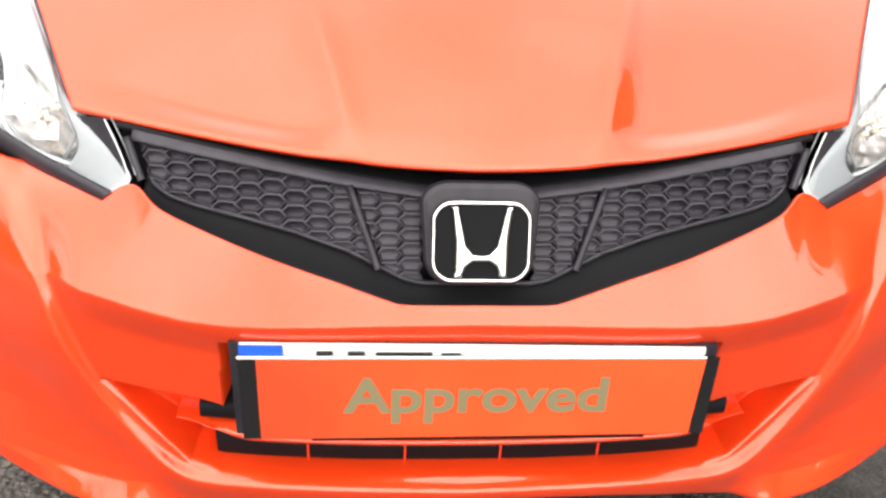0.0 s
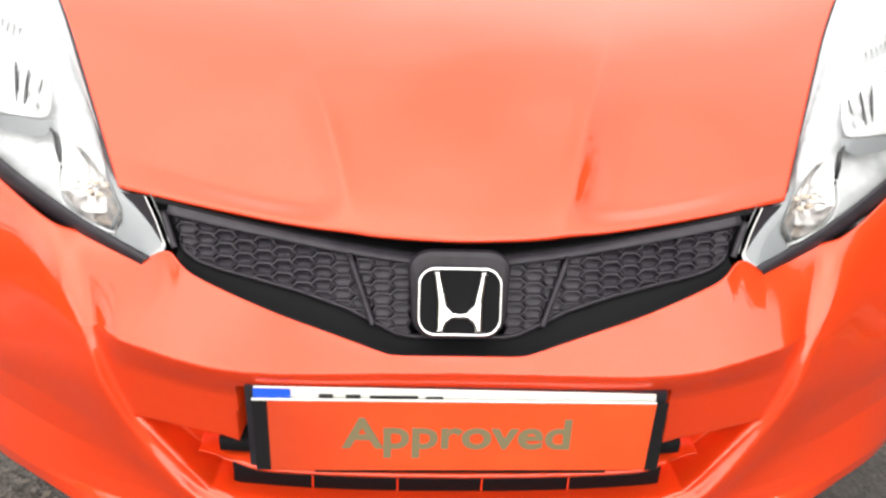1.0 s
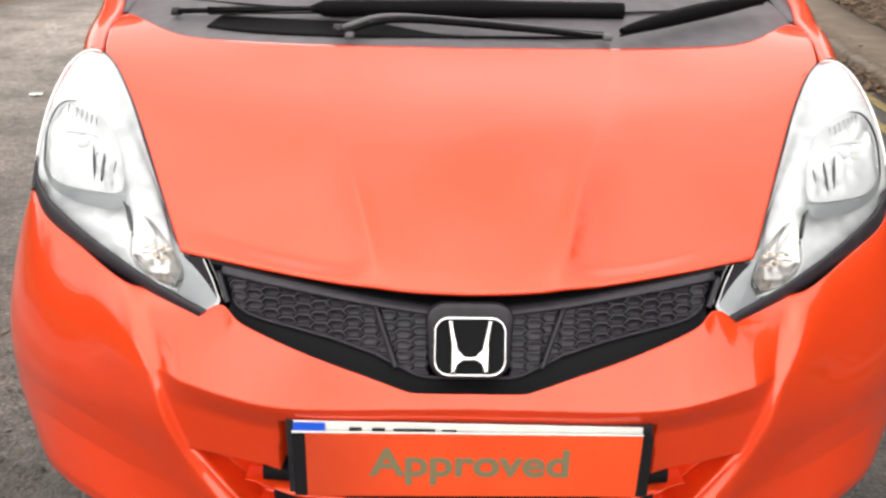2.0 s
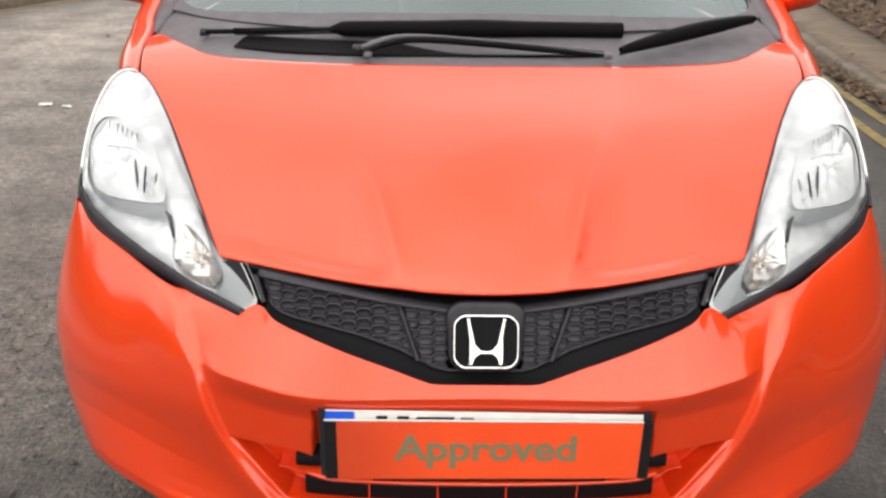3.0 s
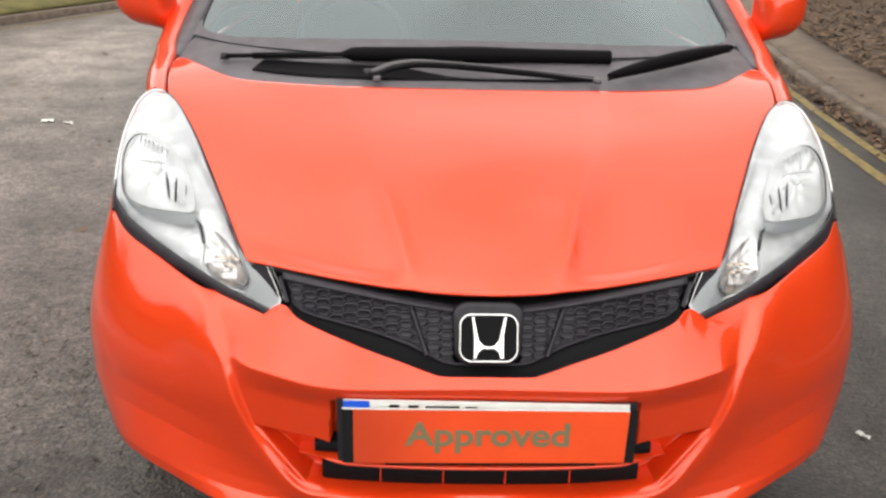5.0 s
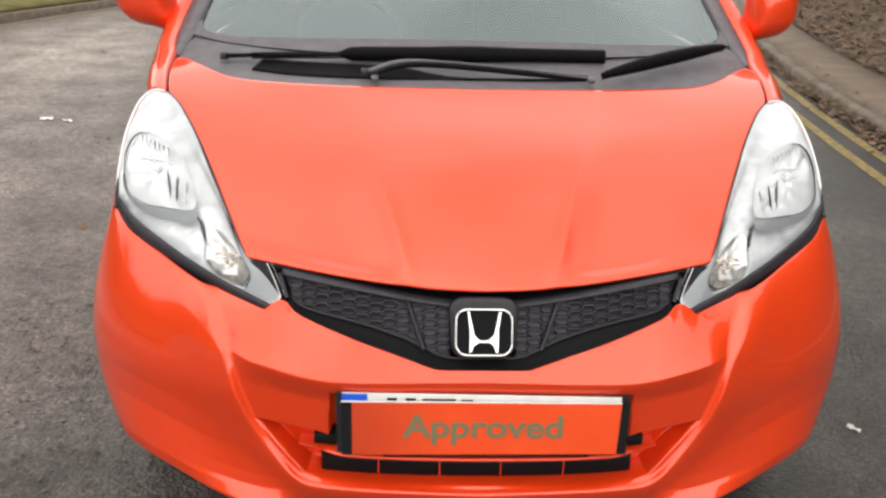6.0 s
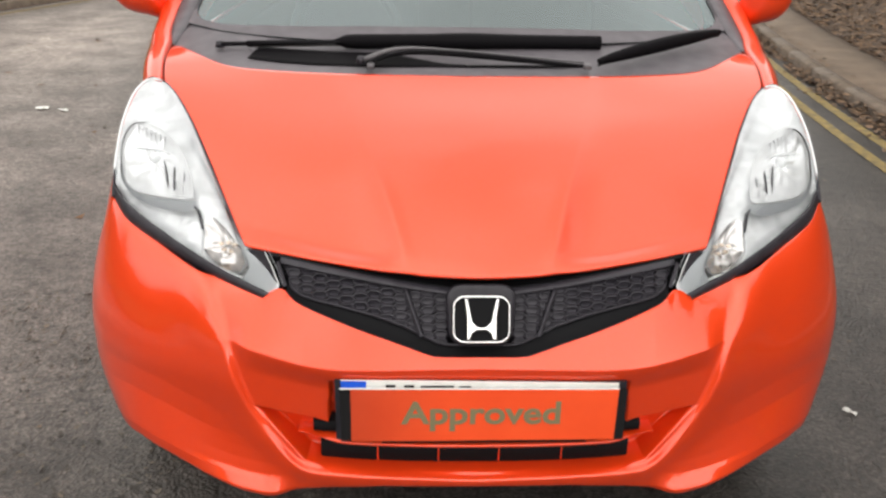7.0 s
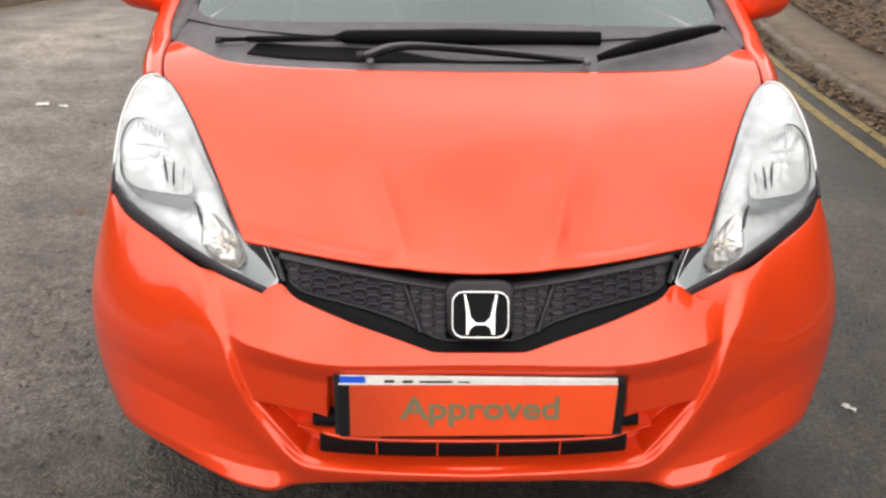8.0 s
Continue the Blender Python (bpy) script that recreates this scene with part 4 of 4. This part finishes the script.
sheet("roof_lining", lining, LINING, car, "pale grey roof lining", 0.01)
bm = bmesh.new()
box(bm, (1.30, 0.50, 0.16), (0, 2.78, 0.55), 0.05)
rear_seat = part("rear_seat", bm, SEAT, car, "charcoal cloth rear bench")
bm = bmesh.new()
box(bm, (1.30, 0.18, 0.80), (0, 3.05, 0.90), 0.05, pose(0, 0, 0, -16))
part("backrest", bm, SEAT, rear_seat)
for s in (-1, 1):
    bm = bmesh.new()
    box(bm, (0.03, 2.3, 0.62), (s * 0.735, 2.15, 0.68), 0.01)
    part("door_trim", bm, CABIN, car, "dark door trim")
bm = bmesh.new()
box(bm, (1.40, 0.04, 0.75), (0, 1.02, 0.66), 0.01)
part("bulkhead", bm, DARK, car)
bm = bmesh.new()
box(bm, (1.20, 0.03, 0.60), (0, 3.62, 1.05), 0.01, pose(0, 0, 0, 12))
part("tailgate_trim", bm, CABIN, car)
for s in (-1, 1):
    bm = bmesh.new()
    box(bm, (0.05, 0.80, 0.5), (s * 0.60, 0.80, 0.55), 0.02)
    part("wheel_arch_liner", bm, DARK, car, "black wheel arch liner")

# ---- wheels ----
def wheel(s, y):
    w = new("wheel")
    w.parent = car
    prof = [(0.205, 0.09), (0.28, 0.095), (0.297, 0.075), (0.30, 0.0), (0.297, -0.075), (0.28, -0.095), (0.205, -0.09)]
    def turned(name, prof, mat, lab=""):
        n = 40
        g = [[(s * (0.75) + p[1], y + p[0] * math.cos(a), 0.30 + p[0] * math.sin(a)) for p in prof] for a in np.linspace(0, 2 * math.pi, n + 1)]
        return sheet(name, g, mat, w, lab, 0.01)
    turned("tyre", prof, RUBBER, "black rubber tyre")
    turned("rim", [(0.205, s * 0.085), (0.19, s * 0.07), (0.19, s * 0.0)], ALLOY)
    for k in range(7):
        a = 2 * math.pi * k / 7
        bm = bmesh.new()
        box(bm, (0.03, 0.19, 0.045), (s * 0.805, y + 0.095 * math.cos(a), 0.30 + 0.095 * math.sin(a)), 0.008, pose(0, 0, 0, math.degrees(a)))
        part("spoke", bm, ALLOY, w, smooth=False)


for y in (FRONT_AXLE, REAR_AXLE):
    wheel(-1, y), wheel(1, y)

# ---- number plate and card ----
def slab(name, corners, thick, mat, parent, label="", smooth=False):
    """A flat plate over a quad of corners, thick towards +y."""
    c = [Vector(p) for p in corners]
    nrm = (c[1] - c[0]).cross(c[3] - c[0]).normalized()
    if nrm.y < 0:
        nrm = -nrm
    v = c + [p + nrm * thick for p in c]
    f = [(0, 1, 2, 3), (7, 6, 5, 4), (0, 4, 5, 1), (1, 5, 6, 2), (2, 6, 7, 3), (3, 7, 4, 0)]
    return link(name, v, f, mat, parent, label, smooth)


PL = lambda x, z, out=0.0: (x, -0.016 - out, z + 0.0090)
plate = slab("number_plate", [PL(-0.26, 0.452), PL(0.26, 0.452), PL(0.26, 0.5645), PL(-0.26, 0.5715)], 0.004, WHITE, car, "white number plate")
slab("plate_band", [PL(-0.2598, 0.453, 0.003), PL(-0.213, 0.453, 0.003), PL(-0.213, 0.5710, 0.003), PL(-0.2602, 0.5717, 0.003)], 0.002, BLUE, plate, "blue band")
slab("plate_holder", [PL(-0.272, 0.440, -0.005), PL(0.276, 0.440, -0.005), PL(0.276, 0.5655, -0.005), PL(-0.272, 0.5700, -0.005)], 0.02, BLACK, plate, "black plate holder")
card = slab("dealer_card", [PL(-0.262, 0.4435, 0.008), PL(0.276, 0.4465, 0.008), PL(0.276, 0.5565, 0.006), PL(-0.262, 0.5570, 0.006)], 0.002, GLOSSBLACK, None, "orange-red printed card on a black board hung over the number plate")
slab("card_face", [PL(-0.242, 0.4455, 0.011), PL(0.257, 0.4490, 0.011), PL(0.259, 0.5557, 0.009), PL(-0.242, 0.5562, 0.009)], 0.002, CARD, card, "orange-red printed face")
slab("card_edge", [PL(-0.262, 0.5572, 0.0075), PL(0.260, 0.5567, 0.0075), PL(0.260, 0.5580, 0.007), PL(-0.262, 0.5598, 0.007)], 0.002, WHITE, card, "thin white upper edge")
slab("card_edge", [PL(-0.185, 0.4405, 0.009), PL(0.205, 0.4415, 0.009), PL(0.205, 0.4475, 0.009), PL(-0.185, 0.4445, 0.009)], 0.002, DARK, card, "black lower edge")
tagged(card, category="sign")
for x0, x1, z0, z1 in ((-0.177, -0.159, 0.5585, 0.5632), (-0.143, -0.124, 0.5580, 0.5625), (-0.112, -0.050, 0.5580, 0.5614), (-0.040, -0.018, 0.5582, 0.5602)):
    slab("plate_mark", [PL(x0, z0, 0.003), PL(x1, z0, 0.003), PL(x1, z1, 0.003), PL(x0, z1, 0.003)], 0.002, GLOSSBLACK, plate)
cu = bpy.data.curves.new("lettering", "FONT")
cu.body, cu.size, cu.align_x, cu.align_y, cu.extrude, cu.offset = "Approved", 0.0670, "CENTER", "CENTER", 0.0004, 0.0016
tmp = new("lettering_curve", cu)
me = bpy.data.meshes.new_from_object(tmp)
bpy.data.objects.remove(tmp)
me.materials.clear(), me.materials.append(OLIVE)
txt = new("lettering", me)
txt.parent = card
txt.matrix_world = pose(0.004, -0.016 - 0.0110, 0.5145, 90 - 1.0) @ Matrix.Diagonal((1.11, 1, 1, 1))

# ---- road, kerbs, verges ----
def kerb_x(y):
    return 2.8 + 0.04 * y + 0.0105 * y * y if y > 0 else 2.8 + 0.04 * y


ROAD_W = 9.8
YS = np.concatenate([np.linspace(-40, -4, 19), np.linspace(-3.5, 16, 79), np.linspace(17, 34, 18)])


def asphalt():
    """Worn road: broad pale and dark wear, blotches, pale grit in dark binder, and colour paler to the left."""
    m = material("worn_asphalt", (0.1, 0.09, 0.08), 0.56)
    t, p = m.node_tree, m.node_tree.nodes["Principled BSDF"]
    co = node(m, "ShaderNodeTexCoord")

    def noise_ramp(scale, detail, p0, p1, c0, c1, stretch=None):
        n = node(m, "ShaderNodeTexNoise", Scale=scale, Detail=detail, Roughness=0.6)
        if stretch:
            mp = node(m, "ShaderNodeMapping", Scale=stretch)
            t.links.new(co.outputs["Object"], mp.inputs["Vector"])
            t.links.new(mp.outputs[0], n.inputs["Vector"])
        else:
            t.links.new(co.outputs["Object"], n.inputs["Vector"])
        r = node(m, "ShaderNodeValToRGB")
        r.color_ramp.elements[0].position, r.color_ramp.elements[1].position = p0, p1
        r.color_ramp.elements[0].color, r.color_ramp.elements[1].color = (*c0, 1), (*c1, 1)
        t.links.new(n.outputs[0], r.inputs[0])
        return r

    def times(a, b, kind="MULTIPLY", fac=1.0):
        x = m.node_tree.nodes.new("ShaderNodeMix")
        x.data_type, x.blend_type = "RGBA", kind
        x.inputs[0].default_value = fac
        t.links.new(a, x.inputs[6]), t.links.new(b, x.inputs[7])
        return x.outputs[2]

    broad = noise_ramp(0.45, 3.0, 0.38, 0.62, (0.041, 0.036, 0.034), (0.101, 0.089, 0.083), (1.4, 0.5, 1))
    blot = noise_ramp(2.2, 4.0, 0.32, 0.68, (0.62, 0.60, 0.59), (1.32, 1.31, 1.30))
    clump = noise_ramp(17.0, 6.0, 0.36, 0.64, (0.66, 0.65, 0.64), (1.30, 1.29, 1.27))
    grit = node(m, "ShaderNodeTexVoronoi", Scale=95.0)
    t.links.new(co.outputs["Object"], grit.inputs["Vector"])
    gr = node(m, "ShaderNodeValToRGB")
    gr.color_ramp.elements[0].position, gr.color_ramp.elements[1].position = 0.15, 0.75
    gr.color_ramp.elements[0].color, gr.color_ramp.elements[1].color = (1.35, 1.33, 1.3, 1), (0.62, 0.61, 0.6, 1)
    t.links.new(grit.outputs["Distance"], gr.inputs[0])
    fine = noise_ramp(60.0, 6.0, 0.3, 0.7, (0.45, 0.45, 0.45), (1.55, 1.55, 1.55))
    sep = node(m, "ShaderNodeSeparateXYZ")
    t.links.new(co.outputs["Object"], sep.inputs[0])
    # colour scale by x: 0.82 up to the car, rising to 3.1 far left
    pale_left = node(m, "ShaderNodeMapRange", From_Min=-0.9, From_Max=-3.4, To_Min=0.82, To_Max=3.1)
    t.links.new(sep.outputs["X"], pale_left.inputs["Value"])
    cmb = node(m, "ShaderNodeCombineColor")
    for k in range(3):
        t.links.new(pale_left.outputs[0], cmb.inputs[k])
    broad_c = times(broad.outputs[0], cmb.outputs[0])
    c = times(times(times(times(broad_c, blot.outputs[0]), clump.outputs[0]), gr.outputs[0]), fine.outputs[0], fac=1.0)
    t.links.new(c, p.inputs["Base Color"])
    b1 = node(m, "ShaderNodeBump", Strength=0.9, Distance=0.006)
    t.links.new(grit.outputs["Distance"], b1.inputs["Height"])
    b1.invert = True
    lump = node(m, "ShaderNodeTexNoise", Scale=28.0, Detail=5.0)
    t.links.new(co.outputs["Object"], lump.inputs["Vector"])
    b2 = node(m, "ShaderNodeBump", Strength=0.7, Distance=0.012)
    t.links.new(lump.outputs[0], b2.inputs["Height"])
    t.links.new(b1.outputs[0], b2.inputs["Normal"])
    t.links.new(b2.outputs[0], p.inputs["Normal"])
    return m


ASPHALT = asphalt()
SOIL = mottle(material("leaf_strewn_soil", (0.1, 0.06, 0.04), 0.9), 6, (0.05, 0.034, 0.024), (0.15, 0.095, 0.06), 8.0, 1.0, 30, dist=0.03)
GRASS = mottle(material("winter_grass", (0.12, 0.12, 0.04), 0.9), 3, (0.09, 0.082, 0.024), (0.17, 0.145, 0.045), 8.0, 0.8, 60, dist=0.02)
PAVING = mottle(material("brown_grey_pavement", (0.2, 0.15, 0.12), 0.85), 4, (0.104, 0.073, 0.050), (0.165, 0.118, 0.082), 8.0, 0.5, 120, dist=0.006)
KERB = mottle(material("kerb_concrete", (0.25, 0.2, 0.17), 0.8), 9, (0.09, 0.066, 0.049), (0.165, 0.125, 0.092), 8.0, 0.5, 90, dist=0.006)
YELLOW = mottle(material("worn_yellow_line", (0.5, 0.36, 0.08), 0.8), 14, (0.10, 0.078, 0.040), (0.28, 0.195, 0.052), 8.0, 0.5, 140, dist=0.004)


def strip(name, profile, mat, label, thick=0.0, ys=YS, kind="structure"):
    """A band along the road: profile gives offsets from the kerb line and heights."""
    g = [[(kerb_x(y) + o, y, z) for o, z in profile] for y in ys]
    return tagged(sheet(name, g, mat, None, label, thick, flip=True), kind=kind)


link("ground", [(-600, -600, -0.06), (600, -600, -0.06), (600, 600, -0.06), (-600, 600, -0.06)], [(0, 1, 2, 3)], GRASS, None, "dull green ground reaching the horizon", False, kind="structure")
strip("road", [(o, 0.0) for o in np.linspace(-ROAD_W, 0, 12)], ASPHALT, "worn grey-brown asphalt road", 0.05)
for off in (-0.425, -0.215, -ROAD_W + 0.22):
    strip("yellow_line", [(off - 0.012, 0.004), (off + 0.07, 0.004)], YELLOW, "worn yellow no-parking line")
kerb = strip("kerb", [(0.012, -0.02), (0.012, 0.085), (0.110, 0.085), (0.110, -0.02)], SOIL, "weathered concrete kerb with dark joints")
for k in range(26):
    y0, y1 = -3.0 + 0.92 * k, -3.0 + 0.92 * k + 0.908
    g = []
    for y in (y0, y0 + 0.008, (y0 + y1) / 2, y1 - 0.008, y1):
        d = 0.006 if y in (y0, y1) else 0.0
        h = 0.104 + 0.004 * noise.noise((k * 3.1, 0, 0)) - d
        x = kerb_x(y) + 0.003 * noise.noise((k * 1.7, 5, 0)) + d * 0.5
        g.append([(x, y, -0.02), (x, y, h - 0.018), (x + 0.018, y, h), (x + 0.122, y, h), (x + 0.124, y, -0.02)])
    sheet("kerb_stone", g, KERB, kerb)
strip("pavement", [(0.126, 0.098), (0.4, 0.101), (0.78, 0.104)], PAVING, "brown-grey pavement beside the kerb", 0.05)
bank_z = lambda o, y: 0.106 + 0.10 * o + 0.10 * o * o + 0.05 * noise.noise((o * 1.3, y * 0.9, 2.0)) * min(1, o * 3)
bank = [[(kerb_x(y) + 0.78 + o, y, bank_z(o, y)) for o in np.linspace(0, 5, 34)] for y in YS]
tagged(sheet("bank", bank, SOIL, None, "bank of brown soil and dead leaves", 0.05, flip=True), kind="structure")
strip("kerb", [(-ROAD_W - 0.125, -0.02), (-ROAD_W - 0.125, 0.105), (-ROAD_W - 0.015, 0.105), (-ROAD_W, 0.09), (-ROAD_W, -0.02)], KERB, "weathered concrete kerb")
strip("verge", [(-ROAD_W - 0.126 - 0.3 * k, 0.10 + 0.05 * k) for k in range(20)], GRASS, "olive-green winter grass verge", 0.05)

# ---- winter hedges and trees out of view on both banks, added for their reflections ----
BARK = mottle(material("grey_brown_bark", (0.1, 0.075, 0.055), 0.9), 18, (0.06, 0.045, 0.035), (0.16, 0.125, 0.095), 8.0, 0.8, 60, dist=0.01)
LEAF = mottle(material("brown_and_olive_leaves", (0.09, 0.07, 0.03), 0.8), 1.7, (0.075, 0.048, 0.024), (0.10, 0.092, 0.034), 3.0)


def leaves(name, places, size, mat, label, kind="stuff", parent=None, category=""):
    """Many small folded leaves: one mesh."""
    rng = np.random.default_rng(len(places))
    v, f = [], []
    for p in places:
        a, b = Vector(rng.normal(size=3)).normalized(), Vector(rng.normal(size=3)).normalized()
        c = a.cross(b)
        if c.length < 0.1:
            continue
        c.normalize()
        l = size * rng.uniform(0.6, 1.3)
        n = len(v)
        p = Vector(p)
        v += [p - a * l, p + c * l * 0.45 + b * l * 0.12, p + a * l, p - c * l * 0.45 + b * l * 0.12]
        f += [(n, n + 1, n + 2), (n, n + 2, n + 3)]
    return link(name, v, f, mat, parent, label, False, kind=kind, category=category)


def hedge(name, off, y0, y1, top, seed, low=1.0):
    """An unseen hedge that darkens the car's reflections, top metres high, and low times that behind y = -5."""
    rng = np.random.default_rng(seed)
    height = lambda y: top * (0.80 + 0.2 * noise.noise((y * 0.35, seed, 0))) * (low + (1 - low) * float(smooth_step(-5.0, -2.0, y)))
    ys = np.linspace(y0, y1, 60)
    core = []
    for y in ys:
        h = height(y)
        w = 0.7 + 0.25 * noise.noise((y * 0.5, 3.0, seed))
        x = kerb_x(y) + off
        core.append([(x - w, y, 0.2), (x - w * 1.1, y, h * 0.5), (x - w * 0.5, y, h * 0.92), (x + w * 0.5, y, h * 0.92), (x + w * 1.1, y, h * 0.5), (x + w, y, 0.2)])
    hd = sheet(name, core, LEAF, None, "dense winter hedge of brown and olive twigs, unseen, added for its reflection", 0.0, category="hedge")
    pts = []
    for k in range(9000):
        y = rng.uniform(y0, y1)
        t = rng.uniform(0, 1)
        h = height(y)
        z = 0.2 + (h + 0.25 - 0.2) * t ** 0.7
        w = 1.0 * (1 - max(0, z / h - 0.5)) + rng.normal() * 0.12
        pts.append((kerb_x(y) + off + rng.choice([-1, 1]) * w, y, z + rng.normal() * 0.1))
    leaves("foliage", pts, 0.13, LEAF, "", "", hd)
    return hd


# lowered behind the camera so that the bumper shelf reflects sky there
hedge("hedge", 4.6, -24, 20, 8.5, 5, 0.30)
hedge("hedge", -ROAD_W - 4.6, -24, 24, 4.6, 9)


def tree(x, y, height, seed):
    rng = random.Random(seed)
    t = tagged(new("tree"), "bare winter tree with grey-brown bark, unseen, added for its reflection", "tree", "trees along the road")
    t.location = (x, y, 0.25)
    parts = {"trunk": ([], []), "crown": ([], [])}

    def limb(a, d, length, r, depth):
        n = 5
        pts = [a]
        for k in range(n):
            d = (d + Vector((rng.gauss(0, 0.12), rng.gauss(0, 0.12), rng.gauss(0.04, 0.08)))).normalized()
            pts.append(pts[-1] + d * length / n)
        bm_v, bm_f = parts["trunk" if depth < 2 else "crown"]
        base = len(bm_v)
        sides = 6 if depth < 2 else 3
        for i, p in enumerate(pts):
            rr = r * (1 - 0.75 * i / n)
            s1 = d.orthogonal().normalized()
            s2 = d.cross(s1)
            for k in range(sides):
                an = 2 * math.pi * k / sides
                bm_v.append(p + s1 * math.cos(an) * rr + s2 * math.sin(an) * rr)
        for i in range(n):
            for k in range(sides):
                bm_f.append((base + i * sides + k, base + i * sides + (k + 1) % sides, base + (i + 1) * sides + (k + 1) % sides, base + (i + 1) * sides + k))
        if depth < 4:
            for k in range(5 if depth else 9):
                q = pts[rng.randint(2, n)]
                nd = (d + Vector((rng.gauss(0, 0.7), rng.gauss(0, 0.7), rng.gauss(0.1, 0.35)))).normalized()
                limb(q, nd, length * rng.uniform(0.45, 0.65), max(r * 0.45, 0.010), depth + 1)

    limb(Vector((0, 0, 0)), Vector((rng.gauss(0, 0.05), rng.gauss(0, 0.05), 1)), height * 0.55, height * 0.022, 0)
    for nm, (vs, fs) in parts.items():
        link(nm, vs, fs, BARK, t, "")
    return t


# unseen trees, added to be mirrored in paint and glass
for k, (y, off, h) in enumerate(((13, 5.8, 11), (19, 5.4, 11))):
    tree(kerb_x(y) + off, y, h, 22 + k)
for k, (y, off, h) in enumerate(((-15, -5.6, 8), (-7, -6.0, 9), (1, -5.4, 8), (10, -5.8, 9))):
    tree(kerb_x(y) - ROAD_W + off, y, h, 40 + k)

# ---- fallen leaves and litter ----
def leaf_mat(name, low, high):
    m = material(name, low, 0.75)
    t, p = m.node_tree, m.node_tree.nodes["Principled BSDF"]
    g = m.node_tree.nodes.new("ShaderNodeNewGeometry")
    r = node(m, "ShaderNodeValToRGB")
    r.color_ramp.elements[0].color, r.color_ramp.elements[1].color = (*low, 1), (*high, 1)
    t.links.new(g.outputs["Random Per Island"], r.inputs[0])
    t.links.new(r.outputs[0], p.inputs["Base Color"])
    return m


FALLEN = leaf_mat("fallen_leaves", (0.026, 0.017, 0.012), (0.21, 0.125, 0.068))
GRIT = leaf_mat("road_grit", (0.02, 0.017, 0.014), (0.16, 0.13, 0.10))


def flat_leaves(name, places, size, mat, label):
    rng = np.random.default_rng(len(places) + 3)
    v, f = [], []
    for p in places:
        a = rng.uniform(0, 6.28)
        l = size * rng.uniform(0.5, 1.4)
        w = l * rng.uniform(0.35, 0.6)
        ux, uy = math.cos(a), math.sin(a)
        curl = rng.uniform(0.05, 0.5) * l
        lean = rng.uniform(-0.5, 0.5) * l
        n = len(v)
        x, y, z = p
        z += 0.004
        v += [(x - ux * l, y - uy * l, z + curl), (x - uy * w, y + ux * w, z + max(0, lean)), (x + ux * l, y + uy * l, z + curl * 0.6), (x + uy * w, y - ux * w, z + max(0, -lean))]
        f += [(n, n + 1, n + 2), (n, n + 2, n + 3)]
    return link(name, v, f, mat, None, label, False, kind="stuff")


rng = np.random.default_rng(11)
gutter = []
for k in range(5600):
    y = rng.uniform(-5, 17)
    o = -abs(rng.normal(0, 0.072)) - 0.01 + (0.25 if rng.random() < 0.04 else 0)
    if noise.noise((y * 1.5, 0.3, 7)) + rng.uniform(-0.5, 0.5) < -0.25:
        continue
    gutter.append((kerb_x(y) + o, y, 0.105 if o > 0 else 0.0 + rng.uniform(0, 0.02)))
for k in range(4000):
    y = rng.uniform(-5, 17)
    h = rng.uniform(0, 1) ** 2
    if noise.noise((y * 0.8, 4.3, 1)) + rng.uniform(-0.6, 0.6) > -0.15:
        gutter.append((kerb_x(y) - 0.005 - 0.09 * (1 - h) * rng.uniform(0.3, 1), y, 0.075 * h))
flat_leaves("gutter_leaves", gutter, 0.028, FALLEN, "brown fallen leaves heaped in the gutter")
litter = []
for k in range(22000):
    y = rng.uniform(-6, 17)
    o = rng.uniform(0, 1) ** 1.3 * 4.2
    litter.append((kerb_x(y) + 0.76 + o, y, bank_z(o, y) + rng.uniform(0, 0.03)))
flat_leaves("bank_leaves", litter, 0.042, FALLEN, "brown dead leaves covering the bank")
bits = []
for k in range(4200):
    y = rng.uniform(-2.5, 5)
    x = rng.uniform(-3.6, 2.4) if k % 3 else rng.uniform(-2.2, -0.8)
    if noise.noise((x * 0.9, y * 0.9, 3)) < rng.uniform(-0.3, 0.6):
        continue
    bits.append((x, y, 0.0))
for k in range(2600):
    x, y = -0.75 - abs(rng.normal(0, 0.55)), rng.uniform(-1.6, 1.6)
    if noise.noise((x * 2.1, y * 2.1, 9)) > rng.uniform(-0.35, 0.35):
        bits.append((x, y, 0.0))
flat_leaves("road_grit", bits, 0.010, GRIT, "dark crumbs and small leaf bits on the road")


strays = []
for k in range(60):
    x, y = rng.uniform(-4.5, -1.1), rng.uniform(0.3, 8)
    strays.append((x, y, 0.0))
flat_leaves("road_leaves", strays, 0.026, FALLEN, "few dark wet leaves lying on the road")


def scrap(x, y, l, w, turn, seed):
    """A crumpled scrap of white paper."""
    r = random.Random(seed)
    g = [[Vector((l * (i / 5 - 0.5), w * (j / 3 - 0.5), 0.006 + r.uniform(0, 0.014))) for j in range(4)] for i in range(6)]
    m = pose(x, y, 0, 0, 0, turn)
    ob = sheet("paper_scrap", [[tuple(m @ p) for p in row] for row in g], WHITE, None, "crumpled white paper scrap lying on the road", 0.001, category="litter")
    ob["group"] = "paper scraps on the road"


scrap(-2.75, 4.66, 0.085, 0.05, 10, 1)
scrap(-2.58, 4.60, 0.07, 0.035, -20, 2)
scrap(1.185, 0.755, 0.042, 0.013, -55, 3)
